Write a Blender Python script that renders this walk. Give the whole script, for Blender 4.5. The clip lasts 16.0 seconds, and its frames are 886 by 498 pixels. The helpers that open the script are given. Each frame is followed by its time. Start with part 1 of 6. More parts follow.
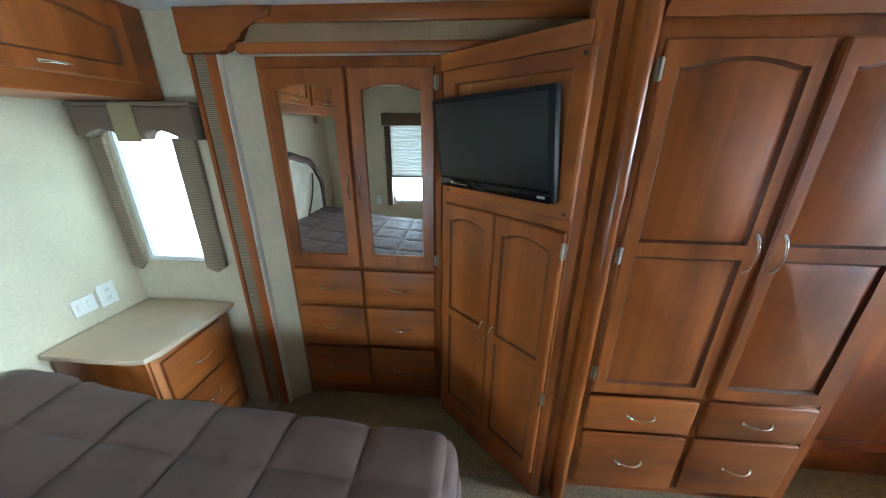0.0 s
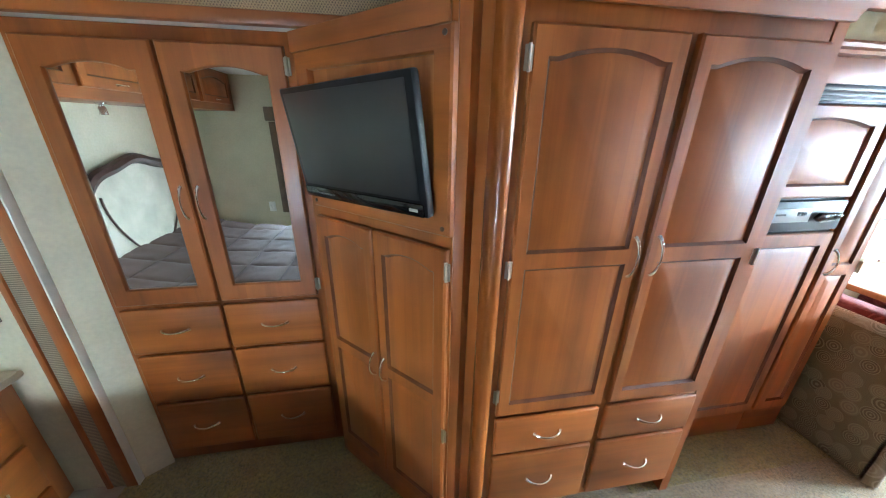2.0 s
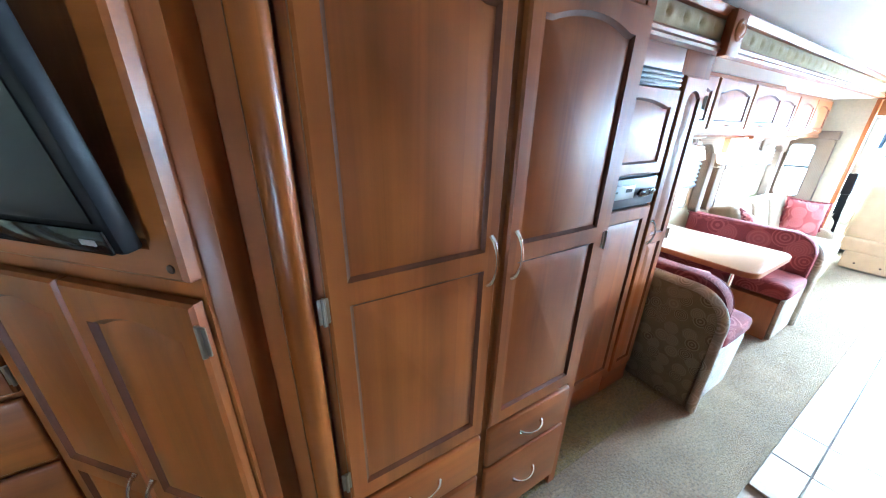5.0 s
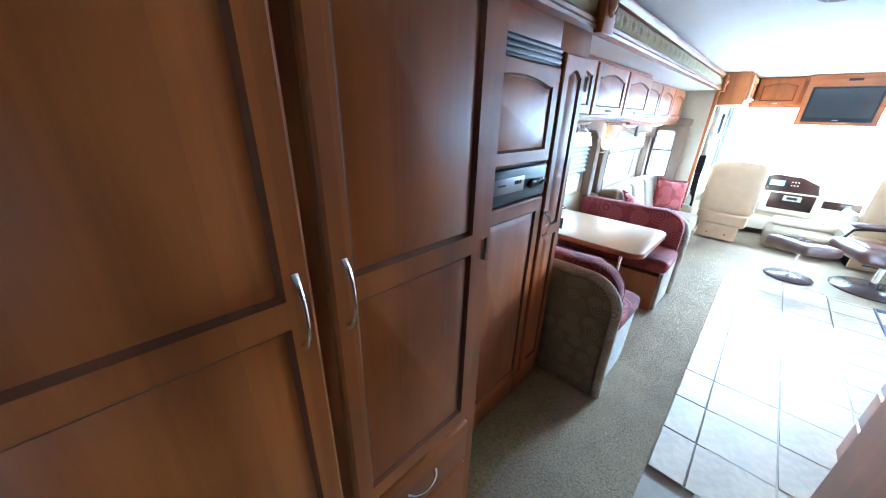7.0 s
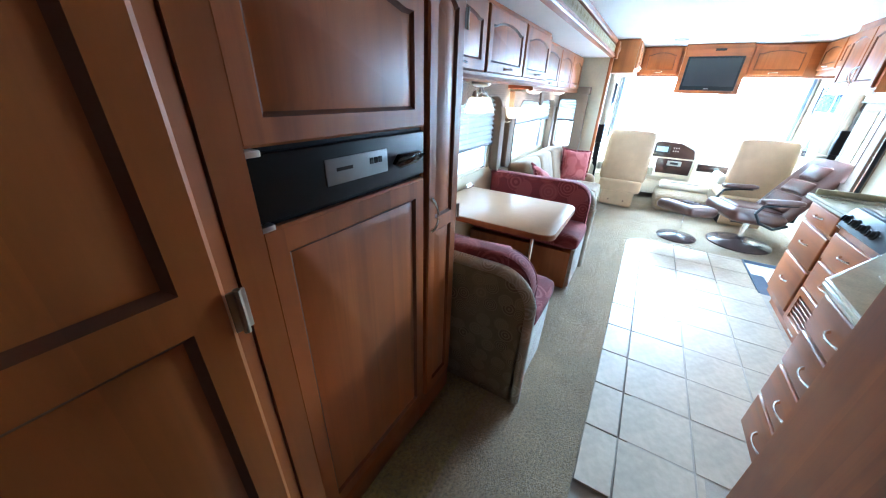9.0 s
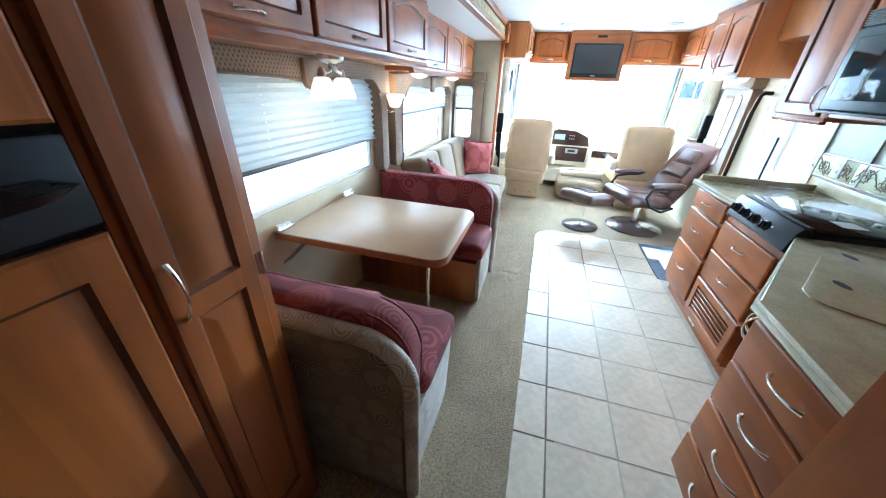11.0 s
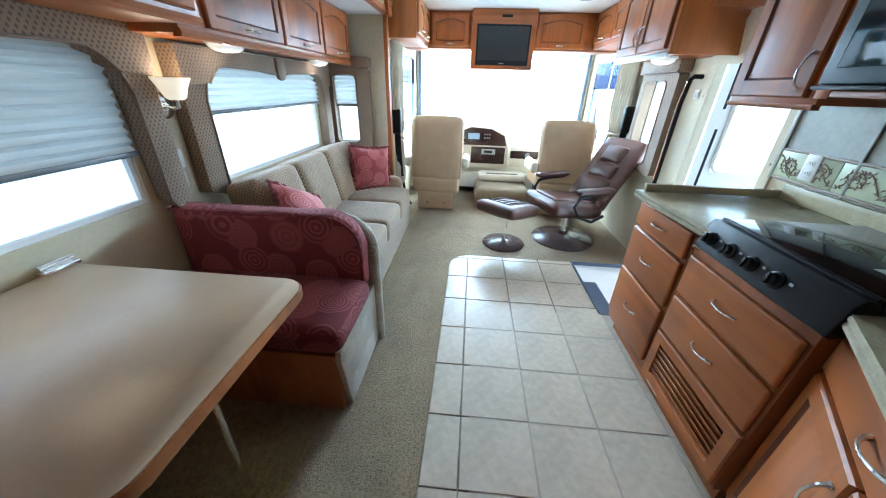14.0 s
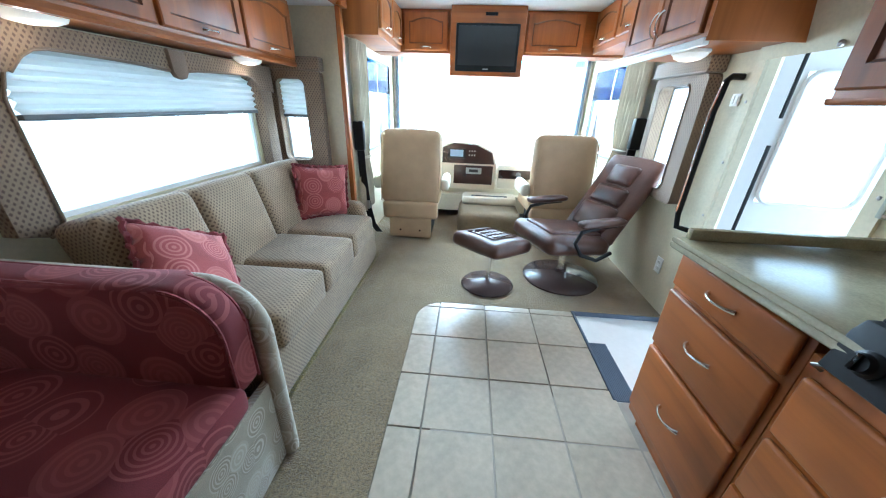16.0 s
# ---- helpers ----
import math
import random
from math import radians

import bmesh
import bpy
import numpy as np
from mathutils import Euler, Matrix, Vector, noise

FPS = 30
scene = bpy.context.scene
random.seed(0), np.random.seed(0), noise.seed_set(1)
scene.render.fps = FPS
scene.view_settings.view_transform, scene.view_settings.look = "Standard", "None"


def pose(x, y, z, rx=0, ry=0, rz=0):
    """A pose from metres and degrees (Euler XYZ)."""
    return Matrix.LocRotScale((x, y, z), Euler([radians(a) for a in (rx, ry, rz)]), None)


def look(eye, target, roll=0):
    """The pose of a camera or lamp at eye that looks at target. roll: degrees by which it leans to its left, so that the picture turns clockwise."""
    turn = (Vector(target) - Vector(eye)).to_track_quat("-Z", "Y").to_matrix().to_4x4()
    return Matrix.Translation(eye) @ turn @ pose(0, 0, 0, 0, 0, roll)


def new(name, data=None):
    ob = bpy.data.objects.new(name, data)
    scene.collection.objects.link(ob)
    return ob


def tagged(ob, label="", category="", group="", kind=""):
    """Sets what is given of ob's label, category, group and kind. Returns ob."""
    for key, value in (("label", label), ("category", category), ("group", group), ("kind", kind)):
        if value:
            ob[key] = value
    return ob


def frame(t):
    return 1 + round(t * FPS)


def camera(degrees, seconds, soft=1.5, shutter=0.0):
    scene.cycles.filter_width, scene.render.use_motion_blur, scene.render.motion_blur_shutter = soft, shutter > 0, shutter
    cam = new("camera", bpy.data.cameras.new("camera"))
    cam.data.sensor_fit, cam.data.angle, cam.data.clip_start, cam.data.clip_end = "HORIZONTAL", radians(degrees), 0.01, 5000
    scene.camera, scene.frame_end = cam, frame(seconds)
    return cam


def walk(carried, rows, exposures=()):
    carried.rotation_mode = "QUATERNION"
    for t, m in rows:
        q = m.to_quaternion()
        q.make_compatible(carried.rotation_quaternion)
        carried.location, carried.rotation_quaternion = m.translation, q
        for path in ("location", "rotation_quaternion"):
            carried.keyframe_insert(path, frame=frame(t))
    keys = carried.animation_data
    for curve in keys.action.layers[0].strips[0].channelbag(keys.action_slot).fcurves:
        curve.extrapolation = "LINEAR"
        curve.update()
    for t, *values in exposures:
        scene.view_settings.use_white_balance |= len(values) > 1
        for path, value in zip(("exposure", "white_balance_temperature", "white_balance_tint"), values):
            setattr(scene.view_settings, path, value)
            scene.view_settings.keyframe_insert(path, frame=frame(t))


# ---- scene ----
cam = camera(107.9, 16.0, soft=1.1)
PATH = [
    (0, (-0.106, -0.007, 1.649), (-0.252, 1.858, 0.94), 0.4),
    (0.5, (-0.071, 0.046, 1.642), (-0.102, 1.916, 0.933), 0.6),
    (1, (-0.024, 0.113, 1.648), (0.064, 1.979, 0.932), 0.7),
    (1.5, (0.025, 0.166, 1.653), (0.216, 2.024, 0.937), 0.8),
    (2, (0.066, 0.213, 1.65), (0.379, 2.053, 0.931), 0.9),
    (2.5, (0.104, 0.264, 1.642), (0.53, 2.081, 0.923), 0.9),
    (3, (0.142, 0.315, 1.642), (0.682, 2.099, 0.917), 1.0),
    (3.5, (0.179, 0.357, 1.636), (0.829, 2.102, 0.907), 1.0),
    (6, (0.469, 0.533, 1.579), (1.631, 1.979, 0.833), 1.4),
    (6.5, (0.562, 0.559, 1.579), (1.809, 1.927, 0.82), 1.5),
    (7, (0.656, 0.582, 1.568), (1.976, 1.867, 0.789), 1.6),
    (7.5, (0.767, 0.611, 1.553), (2.158, 1.807, 0.756), 1.7),
    (8, (0.884, 0.647, 1.538), (2.337, 1.744, 0.711), 1.7),
    (8.5, (0.997, 0.666, 1.52), (2.5, 1.67, 0.663), 1.6),
    (9, (1.131, 0.678, 1.492), (2.678, 1.585, 0.606), 1.9),
    (11.5, (1.866, 0.65, 1.451), (3.603, 1.027, 0.534), 2.3),
    (12, (2.017, 0.614, 1.448), (3.773, 0.882, 0.529), 2.3),
    (12.5, (2.2, 0.579, 1.43), (3.972, 0.751, 0.519), 1.9),
    (13, (2.356, 0.543, 1.417), (4.131, 0.68, 0.505), 1.9),
    (13.5, (2.525, 0.503, 1.386), (4.302, 0.635, 0.479), 1.9),
    (14, (2.698, 0.463, 1.363), (4.478, 0.595, 0.461), 1.8),
    (14.5, (2.863, 0.422, 1.337), (4.649, 0.55, 0.445), 2.0),
    (15, (3.038, 0.371, 1.321), (4.831, 0.497, 0.443), 1.8),
    (15.5, (3.196, 0.331, 1.306), (5.004, 0.455, 0.461), 1.9),
    (16, (3.356, 0.295, 1.291), (5.176, 0.419, 0.472), 2.0),
]
walk(cam, [(t, look(eye, target, roll)) for t, eye, target, roll in PATH],
     exposures=[(0, 0.34, 5450, 10), (1, 0.70, 5500, 10), (2, 1.04, 5400, 10), (3.5, 1.02, 5150, 10), (6, 0.08, 4720, 10), (7, -0.30, 4680, 10), (9, -0.68, 4780, 10), (11.5, -1.15, 5100, 10), (12.5, -1.62, 5180, 10), (14.5, -1.86, 5150, 10), (16, -2.0, 5180, 10)])

# ---- light ----
world = bpy.data.worlds.new("sky")
scene.world = world
world.use_nodes = True
_wn = world.node_tree.nodes
_sky = _wn.new("ShaderNodeTexSky")
_sky.sky_type, _sky.sun_disc = "NISHITA", False
_sky.sun_elevation, _sky.sun_rotation = radians(69), radians(180)
_wn["Background"].inputs["Strength"].default_value = 0.15
world.node_tree.links.new(_sky.outputs[0], _wn["Background"].inputs["Color"])
sun = new("sun", bpy.data.lights.new("sun", "SUN"))
sun.data.energy, sun.data.angle, sun.data.color = 5.0, radians(0.6), (1, 0.95, 0.88)
sun.matrix_world = look((4.9, -3.0, 8), (4.93, 0, 0))


def window_light(name, at, to, w, h, watts, tint=(0.80, 0.97, 1.0)):
    ob = new(name, bpy.data.lights.new(name, "AREA"))
    ob.data.shape, ob.data.size, ob.data.size_y, ob.data.energy, ob.data.color = "RECTANGLE", w, h, watts, tint
    ob.matrix_world = look(at, to)
    return ob


def bulb(at, watts, tint=(1, 0.74, 0.42), r=0.02):
    ob = new("bulb_light", bpy.data.lights.new("bulb_light", "POINT"))
    ob.data.energy, ob.data.color, ob.data.shadow_soft_size = watts, tint, r
    ob.location = at


# ---- materials ----
def material(name):
    m = bpy.data.materials.new(name)
    m.use_nodes = True
    nt = m.node_tree
    return m, nt, nt.nodes["Principled BSDF"]


def node(nt, kind, **kw):
    n = nt.nodes.new(kind)
    for k, v in kw.items():
        if k in n.inputs:
            n.inputs[k].default_value = v
    return n


def math_node(nt, op, a, b=None):
    n = nt.nodes.new("ShaderNodeMath")
    n.operation = op
    for i, v in enumerate((a, b)):
        if v is None:
            continue
        if isinstance(v, (int, float)):
            n.inputs[i].default_value = v
        else:
            nt.links.new(v, n.inputs[i])
    return n.outputs[0]


def ramp(nt, fac, stops):
    r = nt.nodes.new("ShaderNodeValToRGB")
    els = r.color_ramp.elements
    while len(els) < len(stops):
        els.new(0.5)
    for e, (p, c) in zip(els, stops):
        e.position, e.color = p, (*c, 1)
    nt.links.new(fac, r.inputs[0])
    return r.outputs[0]


def mix(nt, fac, a, b, kind="MIX"):
    n = nt.nodes.new("ShaderNodeMix")
    n.data_type, n.blend_type = "RGBA", kind
    for sock, v in ((n.inputs["Factor"], fac), (n.inputs[6], a), (n.inputs[7], b)):
        if isinstance(v, (int, float)):
            sock.default_value = v
        elif isinstance(v, tuple):
            sock.default_value = (*v, 1)
        else:
            nt.links.new(v, sock)
    return n.outputs[2]


def bump(nt, bsdf, height, strength, dist):
    b = node(nt, "ShaderNodeBump", Strength=strength, Distance=dist)
    nt.links.new(height, b.inputs["Height"])
    nt.links.new(b.outputs[0], bsdf.inputs["Normal"])


def coords(nt, kind="Object", scale=(1, 1, 1), rot=(0, 0, 0)):
    tc = nt.nodes.new("ShaderNodeTexCoord")
    mp = nt.nodes.new("ShaderNodeMapping")
    mp.inputs["Scale"].default_value = scale
    mp.inputs["Rotation"].default_value = rot
    nt.links.new(tc.outputs[kind], mp.inputs[0])
    return mp.outputs[0]


def scaled(c, k):
    return tuple(v * k for v in c)


def wood(name, base, grain="z", rough=0.40, boards=0.085):
    """Stained maple: glued boards, streaks along the grain, fine pores and blotches."""
    m, nt, b = material(name)
    axes = {"x": (0.35, 14, 14), "y": (14, 0.35, 14), "z": (14, 14, 0.35)}[grain]
    co = coords(nt, "Object", axes)
    info = nt.nodes.new("ShaderNodeObjectInfo")
    rnd = math_node(nt, "MULTIPLY", info.outputs["Random"], 40.0)
    n1 = node(nt, "ShaderNodeTexNoise", Scale=1.0, Detail=5.0, Roughness=0.62, Distortion=0.6)
    n1.noise_dimensions = "4D"
    nt.links.new(co, n1.inputs["Vector"])
    nt.links.new(rnd, n1.inputs["W"])
    blot = node(nt, "ShaderNodeTexNoise", Scale=3.2, Detail=3.0, Roughness=0.55)
    blot.noise_dimensions = "4D"
    nt.links.new(coords(nt, "Object", {"x": (0.5, 1, 1), "y": (1, 0.5, 1), "z": (1, 1, 0.5)}[grain]), blot.inputs["Vector"])
    nt.links.new(rnd, blot.inputs["W"])
    sep = nt.nodes.new("ShaderNodeSeparateXYZ")
    nt.links.new(coords(nt, "Object"), sep.inputs[0])
    across = sep.outputs[0] if grain != "x" else sep.outputs[2]
    cell = math_node(nt, "FLOOR", math_node(nt, "DIVIDE", math_node(nt, "ADD", across, rnd), boards))
    white = nt.nodes.new("ShaderNodeTexWhiteNoise")
    white.noise_dimensions = "1D"
    nt.links.new(cell, white.inputs["W"])
    streak = ramp(nt, n1.outputs["Fac"], [(0.33, scaled(base, 0.70)), (0.52, base), (0.72, scaled(base, 1.22))])
    dark = mix(nt, math_node(nt, "MULTIPLY", white.outputs["Value"], 0.46), streak, scaled(base, 0.62))
    blots = ramp(nt, blot.outputs["Fac"], [(0.34, (0.42, 0.36, 0.33)), (0.50, (0.92, 0.92, 0.92)), (0.70, (1.16, 1.12, 1.04))])
    col = mix(nt, 0.75, dark, blots, "MULTIPLY")
    nt.links.new(col, b.inputs["Base Color"])
    b.inputs["Roughness"].default_value = rough
    rr = math_node(nt, "ADD", math_node(nt, "MULTIPLY", n1.outputs["Fac"], 0.16), rough - 0.08)
    nt.links.new(rr, b.inputs["Roughness"])
    b.inputs["Coat Weight"].default_value = 0.16
    b.inputs["Specular IOR Level"].default_value = 0.36
    b.inputs["Coat Roughness"].default_value = 0.22
    bump(nt, b, n1.outputs["Fac"], 0.06, 0.004)
    return m


def plain(name, base, rough=0.5, metal=0.0, grain=0.12, scale=30.0, relief=0.05, **extra):
    """A painted, moulded or cast surface with slight mottling at two scales."""
    m, nt, b = material(name)
    co = coords(nt)
    n1 = node(nt, "ShaderNodeTexNoise", Scale=scale, Detail=4.0)
    n2 = node(nt, "ShaderNodeTexNoise", Scale=scale * 0.08 + 1.0, Detail=2.0)
    nt.links.new(co, n1.inputs["Vector"])
    nt.links.new(co, n2.inputs["Vector"])
    f = math_node(nt, "MULTIPLY", math_node(nt, "ADD", n1.outputs["Fac"], n2.outputs["Fac"]), 0.5)
    nt.links.new(ramp(nt, f, [(0.3, scaled(base, 1 - grain)), (0.7, scaled(base, 1 + grain))]), b.inputs["Base Color"])
    b.inputs["Roughness"].default_value, b.inputs["Metallic"].default_value = rough, metal
    for k, v in extra.items():
        b.inputs[k.replace("_", " ")].default_value = v
    if relief:
        bump(nt, b, n1.outputs["Fac"], relief, 0.004)
    return m


def weave(name, base, thread=900.0, rough=0.9, relief=0.35, grain=0.25):
    m, nt, b = material(name)
    uv = coords(nt, "UV")
    n1 = node(nt, "ShaderNodeTexNoise", Scale=thread * 0.5, Detail=2.0)
    n2 = node(nt, "ShaderNodeTexNoise", Scale=6.0, Detail=3.0)
    nt.links.new(uv, n1.inputs["Vector"])
    nt.links.new(uv, n2.inputs["Vector"])
    c1 = ramp(nt, n1.outputs["Fac"], [(0.3, scaled(base, 1 - grain)), (0.7, scaled(base, 1 + grain))])
    c2 = ramp(nt, n2.outputs["Fac"], [(0.3, (0.8, 0.8, 0.8)), (0.7, (1.08, 1.08, 1.08))])
    nt.links.new(mix(nt, 1.0, c1, c2, "MULTIPLY"), b.inputs["Base Color"])
    b.inputs["Roughness"].default_value = rough
    b.inputs["Sheen Weight"].default_value = 0.2
    bump(nt, b, n1.outputs["Fac"], relief, 0.002)
    return m, nt, b, uv


def carpet_mat(name, base):
    m, nt, b = material(name)
    co = coords(nt, "Object")
    tuft = node(nt, "ShaderNodeTexVoronoi", Scale=260.0)
    n1 = node(nt, "ShaderNodeTexNoise", Scale=85.0, Detail=4.0, Roughness=0.75)
    n2 = node(nt, "ShaderNodeTexNoise", Scale=2.6, Detail=4.0, Roughness=0.65)
    for n in (tuft, n1, n2):
        nt.links.new(co, n.inputs["Vector"])
    c1 = ramp(nt, n1.outputs["Fac"], [(0.36, scaled(base, 0.48)), (0.5, base), (0.64, scaled(base, 1.42))])
    c2 = ramp(nt, n2.outputs["Fac"], [(0.35, (0.72, 0.70, 0.66)), (0.65, (1.1, 1.1, 1.1))])
    nt.links.new(mix(nt, 1.0, c1, c2, "MULTIPLY"), b.inputs["Base Color"])
    b.inputs["Roughness"].default_value = 1.0
    b.inputs["Sheen Weight"].default_value = 0.3
    h = math_node(nt, "ADD", n1.outputs["Fac"], math_node(nt, "MULTIPLY", tuft.outputs["Distance"], -0.6))
    bump(nt, b, h, 1.0, 0.012)
    return m


def circles_fabric(name, base, light, dark, size=7.5):
    """Upholstery with woven medallions: rings of several widths round scattered centres."""
    m, nt, b, uv = weave(name, base)
    vo = node(nt, "ShaderNodeTexVoronoi", Scale=size, Randomness=0.75)
    vo.voronoi_dimensions = "2D"
    nt.links.new(uv, vo.inputs["Vector"])
    d = vo.outputs["Distance"]
    sep = nt.nodes.new("ShaderNodeSeparateColor")
    nt.links.new(vo.outputs["Color"], sep.inputs[0])
    freq = math_node(nt, "ADD", math_node(nt, "MULTIPLY", sep.outputs[0], 45.0), 26.0)
    rings = math_node(nt, "GREATER_THAN", math_node(nt, "SINE", math_node(nt, "MULTIPLY", d, freq)), 0.25)
    inside = math_node(nt, "LESS_THAN", d, 0.50)
    solid = math_node(nt, "LESS_THAN", sep.outputs[1], 0.38)
    fac = math_node(nt, "MULTIPLY", inside, math_node(nt, "MAXIMUM", math_node(nt, "MULTIPLY", rings, 0.8), math_node(nt, "MULTIPLY", solid, 0.45)))
    old = b.inputs["Base Color"].links[0].from_socket
    disc = mix(nt, math_node(nt, "MULTIPLY", inside, 0.35), old, dark)
    nt.links.new(mix(nt, fac, disc, light), b.inputs["Base Color"])
    return m


def dotted_fabric(name, base, dot, scale=52.0):
    m, nt, b, uv = weave(name, base)
    mp = coords(nt, "UV", (scale, scale * 0.7, 1), (0, 0, radians(45)))
    vo = node(nt, "ShaderNodeTexVoronoi", Scale=1.0, Randomness=0.0)
    vo.voronoi_dimensions, vo.distance = "2D", "CHEBYCHEV"
    nt.links.new(mp, vo.inputs["Vector"])
    fac = math_node(nt, "LESS_THAN", vo.outputs["Distance"], 0.25)
    old = b.inputs["Base Color"].links[0].from_socket
    nt.links.new(mix(nt, math_node(nt, "MULTIPLY", fac, 0.8), old, dot), b.inputs["Base Color"])
    return m


def ribbed_fabric(name, base, pitch=0.0115):
    m, nt, b, uv = weave(name, base)
    sep = nt.nodes.new("ShaderNodeSeparateXYZ")
    nt.links.new(uv, sep.inputs[0])
    w = math_node(nt, "SINE", math_node(nt, "MULTIPLY", sep.outputs[1], 6.283 / pitch))
    w01 = math_node(nt, "ADD", math_node(nt, "MULTIPLY", w, 0.5), 0.5)
    old = b.inputs["Base Color"].links[0].from_socket
    nt.links.new(mix(nt, math_node(nt, "MULTIPLY", w01, 0.85), old, scaled(base, 0.25)), b.inputs["Base Color"])
    return m


def glow(name, tint, strength, base=(0.9, 0.88, 0.8)):
    m, nt, b = material(name)
    b.inputs["Base Color"].default_value = (*base, 1)
    b.inputs["Roughness"].default_value = 0.35
    b.inputs["Emission Color"].default_value = (*tint, 1)
    b.inputs["Emission Strength"].default_value = strength
    return m


def glass_mat(name, tint=(1, 1, 1), rough=0.0):
    m, nt, b = material(name)
    b.inputs["Base Color"].default_value = (*tint, 1)
    b.inputs["Transmission Weight"].default_value = 1.0
    b.inputs["Roughness"].default_value = rough
    b.inputs["IOR"].default_value = 1.1
    return m


def blind_mat(name, base, through_cloth=0.24):
    m, nt, b = material(name)
    tr = nt.nodes.new("ShaderNodeBsdfTranslucent")
    tr.inputs["Color"].default_value = (*base, 1)
    b.inputs["Base Color"].default_value = (*base, 1)
    b.inputs["Roughness"].default_value = 0.8
    ms = nt.nodes.new("ShaderNodeMixShader")
    ms.inputs[0].default_value = through_cloth
    nt.links.new(b.outputs[0], ms.inputs[1])
    nt.links.new(tr.outputs[0], ms.inputs[2])
    nt.links.new(ms.outputs[0], nt.nodes["Material Output"].inputs["Surface"])
    return m


def leather(name, base, rough=0.42, lo=0.75, hi=1.2):
    m, nt, b = material(name)
    co = coords(nt)
    vo = node(nt, "ShaderNodeTexVoronoi", Scale=220.0)
    n2 = node(nt, "ShaderNodeTexNoise", Scale=9.0, Detail=5.0)
    nt.links.new(co, vo.inputs["Vector"])
    nt.links.new(co, n2.inputs["Vector"])
    nt.links.new(ramp(nt, n2.outputs["Fac"], [(0.3, scaled(base, lo)), (0.7, scaled(base, hi))]), b.inputs["Base Color"])
    b.inputs["Roughness"].default_value = rough
    h = math_node(nt, "ADD", vo.outputs["Distance"], math_node(nt, "MULTIPLY", n2.outputs["Fac"], 3.0))
    bump(nt, b, h, 0.2, 0.003)
    return m


CHERRY = (0.34, 0.098, 0.016)
M_WOOD = wood("stained_wood_upright", CHERRY, "z")
M_WOODX = wood("stained_wood_level", CHERRY, "x", boards=0.4)
# Darker tone of the same wood, laid in the panel grooves.
M_GROOVE = wood("dark_groove", (0.15, 0.044, 0.013), "z", 0.5)
M_GLOSSWOOD = wood("polished_bead_wood", CHERRY, "z", 0.24)
M_MAPLE = wood("maple_panel", (0.42, 0.150, 0.04), "z", 0.4, 0.2)
M_CARPET = carpet_mat("carpet_tan", (0.33, 0.235, 0.118))
M_CARPET2 = carpet_mat("carpet_olive", (0.30, 0.225, 0.058))
M_WALL = plain("wallpaper_sage", (0.60, 0.54, 0.38), 0.75, grain=0.10, scale=60, relief=0.15)
M_CEIL = plain("ceiling_vinyl", (0.82, 0.82, 0.80), 0.7, grain=0.03, scale=90, relief=0.1)
M_WHITE = plain("white_plastic", (0.80, 0.79, 0.74), 0.4, grain=0.03)
M_FIBRE = plain("white_fibreglass", (0.82, 0.83, 0.83), 0.3, grain=0.03)
M_BLACK = plain("black_plastic", (0.010, 0.010, 0.011), 0.42, grain=0.2, relief=0.02, Specular_IOR_Level=0.18)
M_SCREEN = plain("dark_screen", (0.012, 0.013, 0.014), 0.38, grain=0.05, relief=0.0)
M_SMOKED = plain("smoked_window", (0.008, 0.016, 0.019), 0.06, grain=0.05, relief=0.0, Specular_IOR_Level=0.12)
M_TEAL = plain("dark_teal_plastic", (0.016, 0.032, 0.036), 0.35, grain=0.1, relief=0.0, Specular_IOR_Level=0.2)
M_GLOSS = plain("black_glass", (0.006, 0.006, 0.007), 0.08, grain=0.05, relief=0.0, Specular_IOR_Level=0.35)
M_GREY = plain("grey_plastic", (0.10, 0.11, 0.115), 0.4)
M_DISPLAY = plain("display_grey", (0.24, 0.25, 0.25), 0.4, 0.2)
M_VENT = plain("pale_grey_plastic", (0.42, 0.42, 0.40), 0.5)
M_SILVER = plain("silver_panel", (0.42, 0.43, 0.42), 0.35, 0.4)
M_CHROME = plain("chrome", (0.86, 0.85, 0.83), 0.20, 1.0, grain=0.04, relief=0.0)
M_HINGE = plain("antique_hinge", (0.40, 0.36, 0.30), 0.32, 1.0, grain=0.1, relief=0.0)
M_STEEL = plain("brushed_nickel", (0.55, 0.53, 0.50), 0.28, 1.0, grain=0.06, relief=0.0)
M_MIRROR = plain("mirror", (0.86, 0.88, 0.87), 0.005, 1.0, grain=0.0, relief=0.0)
M_COUNTER = plain("solid_surface_tan", (0.37, 0.32, 0.20), 0.20, grain=0.22, scale=160, relief=0.0)
# Edge highlights sit partly in this paler worktop tone, partly in the gloss.
M_COUNTERSHEEN = plain("solid_surface_edge_sheen", (0.42, 0.38, 0.27), 0.09, grain=0.15, scale=160, relief=0.0)
M_LAMINATE = plain("laminate_beige", (0.51, 0.395, 0.27), 0.30, grain=0.06, scale=140, relief=0.02)
M_TILE = plain("ceramic_tile_grey", (0.51, 0.435, 0.335), 0.27, grain=0.20, scale=26, relief=0.06)
M_GROUT = plain("grout", (0.38, 0.335, 0.275), 0.9, grain=0.15, scale=200)
M_QUILT = weave("quilt_brown", (0.090, 0.048, 0.036), 1200, 0.75, 0.15)[0]
M_QUILT.node_tree.nodes["Principled BSDF"].inputs["Sheen Weight"].default_value = 0.04
M_RED = circles_fabric("burgundy_medallions", (0.150, 0.016, 0.020), (0.26, 0.058, 0.058), (0.165, 0.020, 0.024), 6.0)
M_RED.node_tree.nodes["Principled BSDF"].inputs["Sheen Weight"].default_value = 0.03
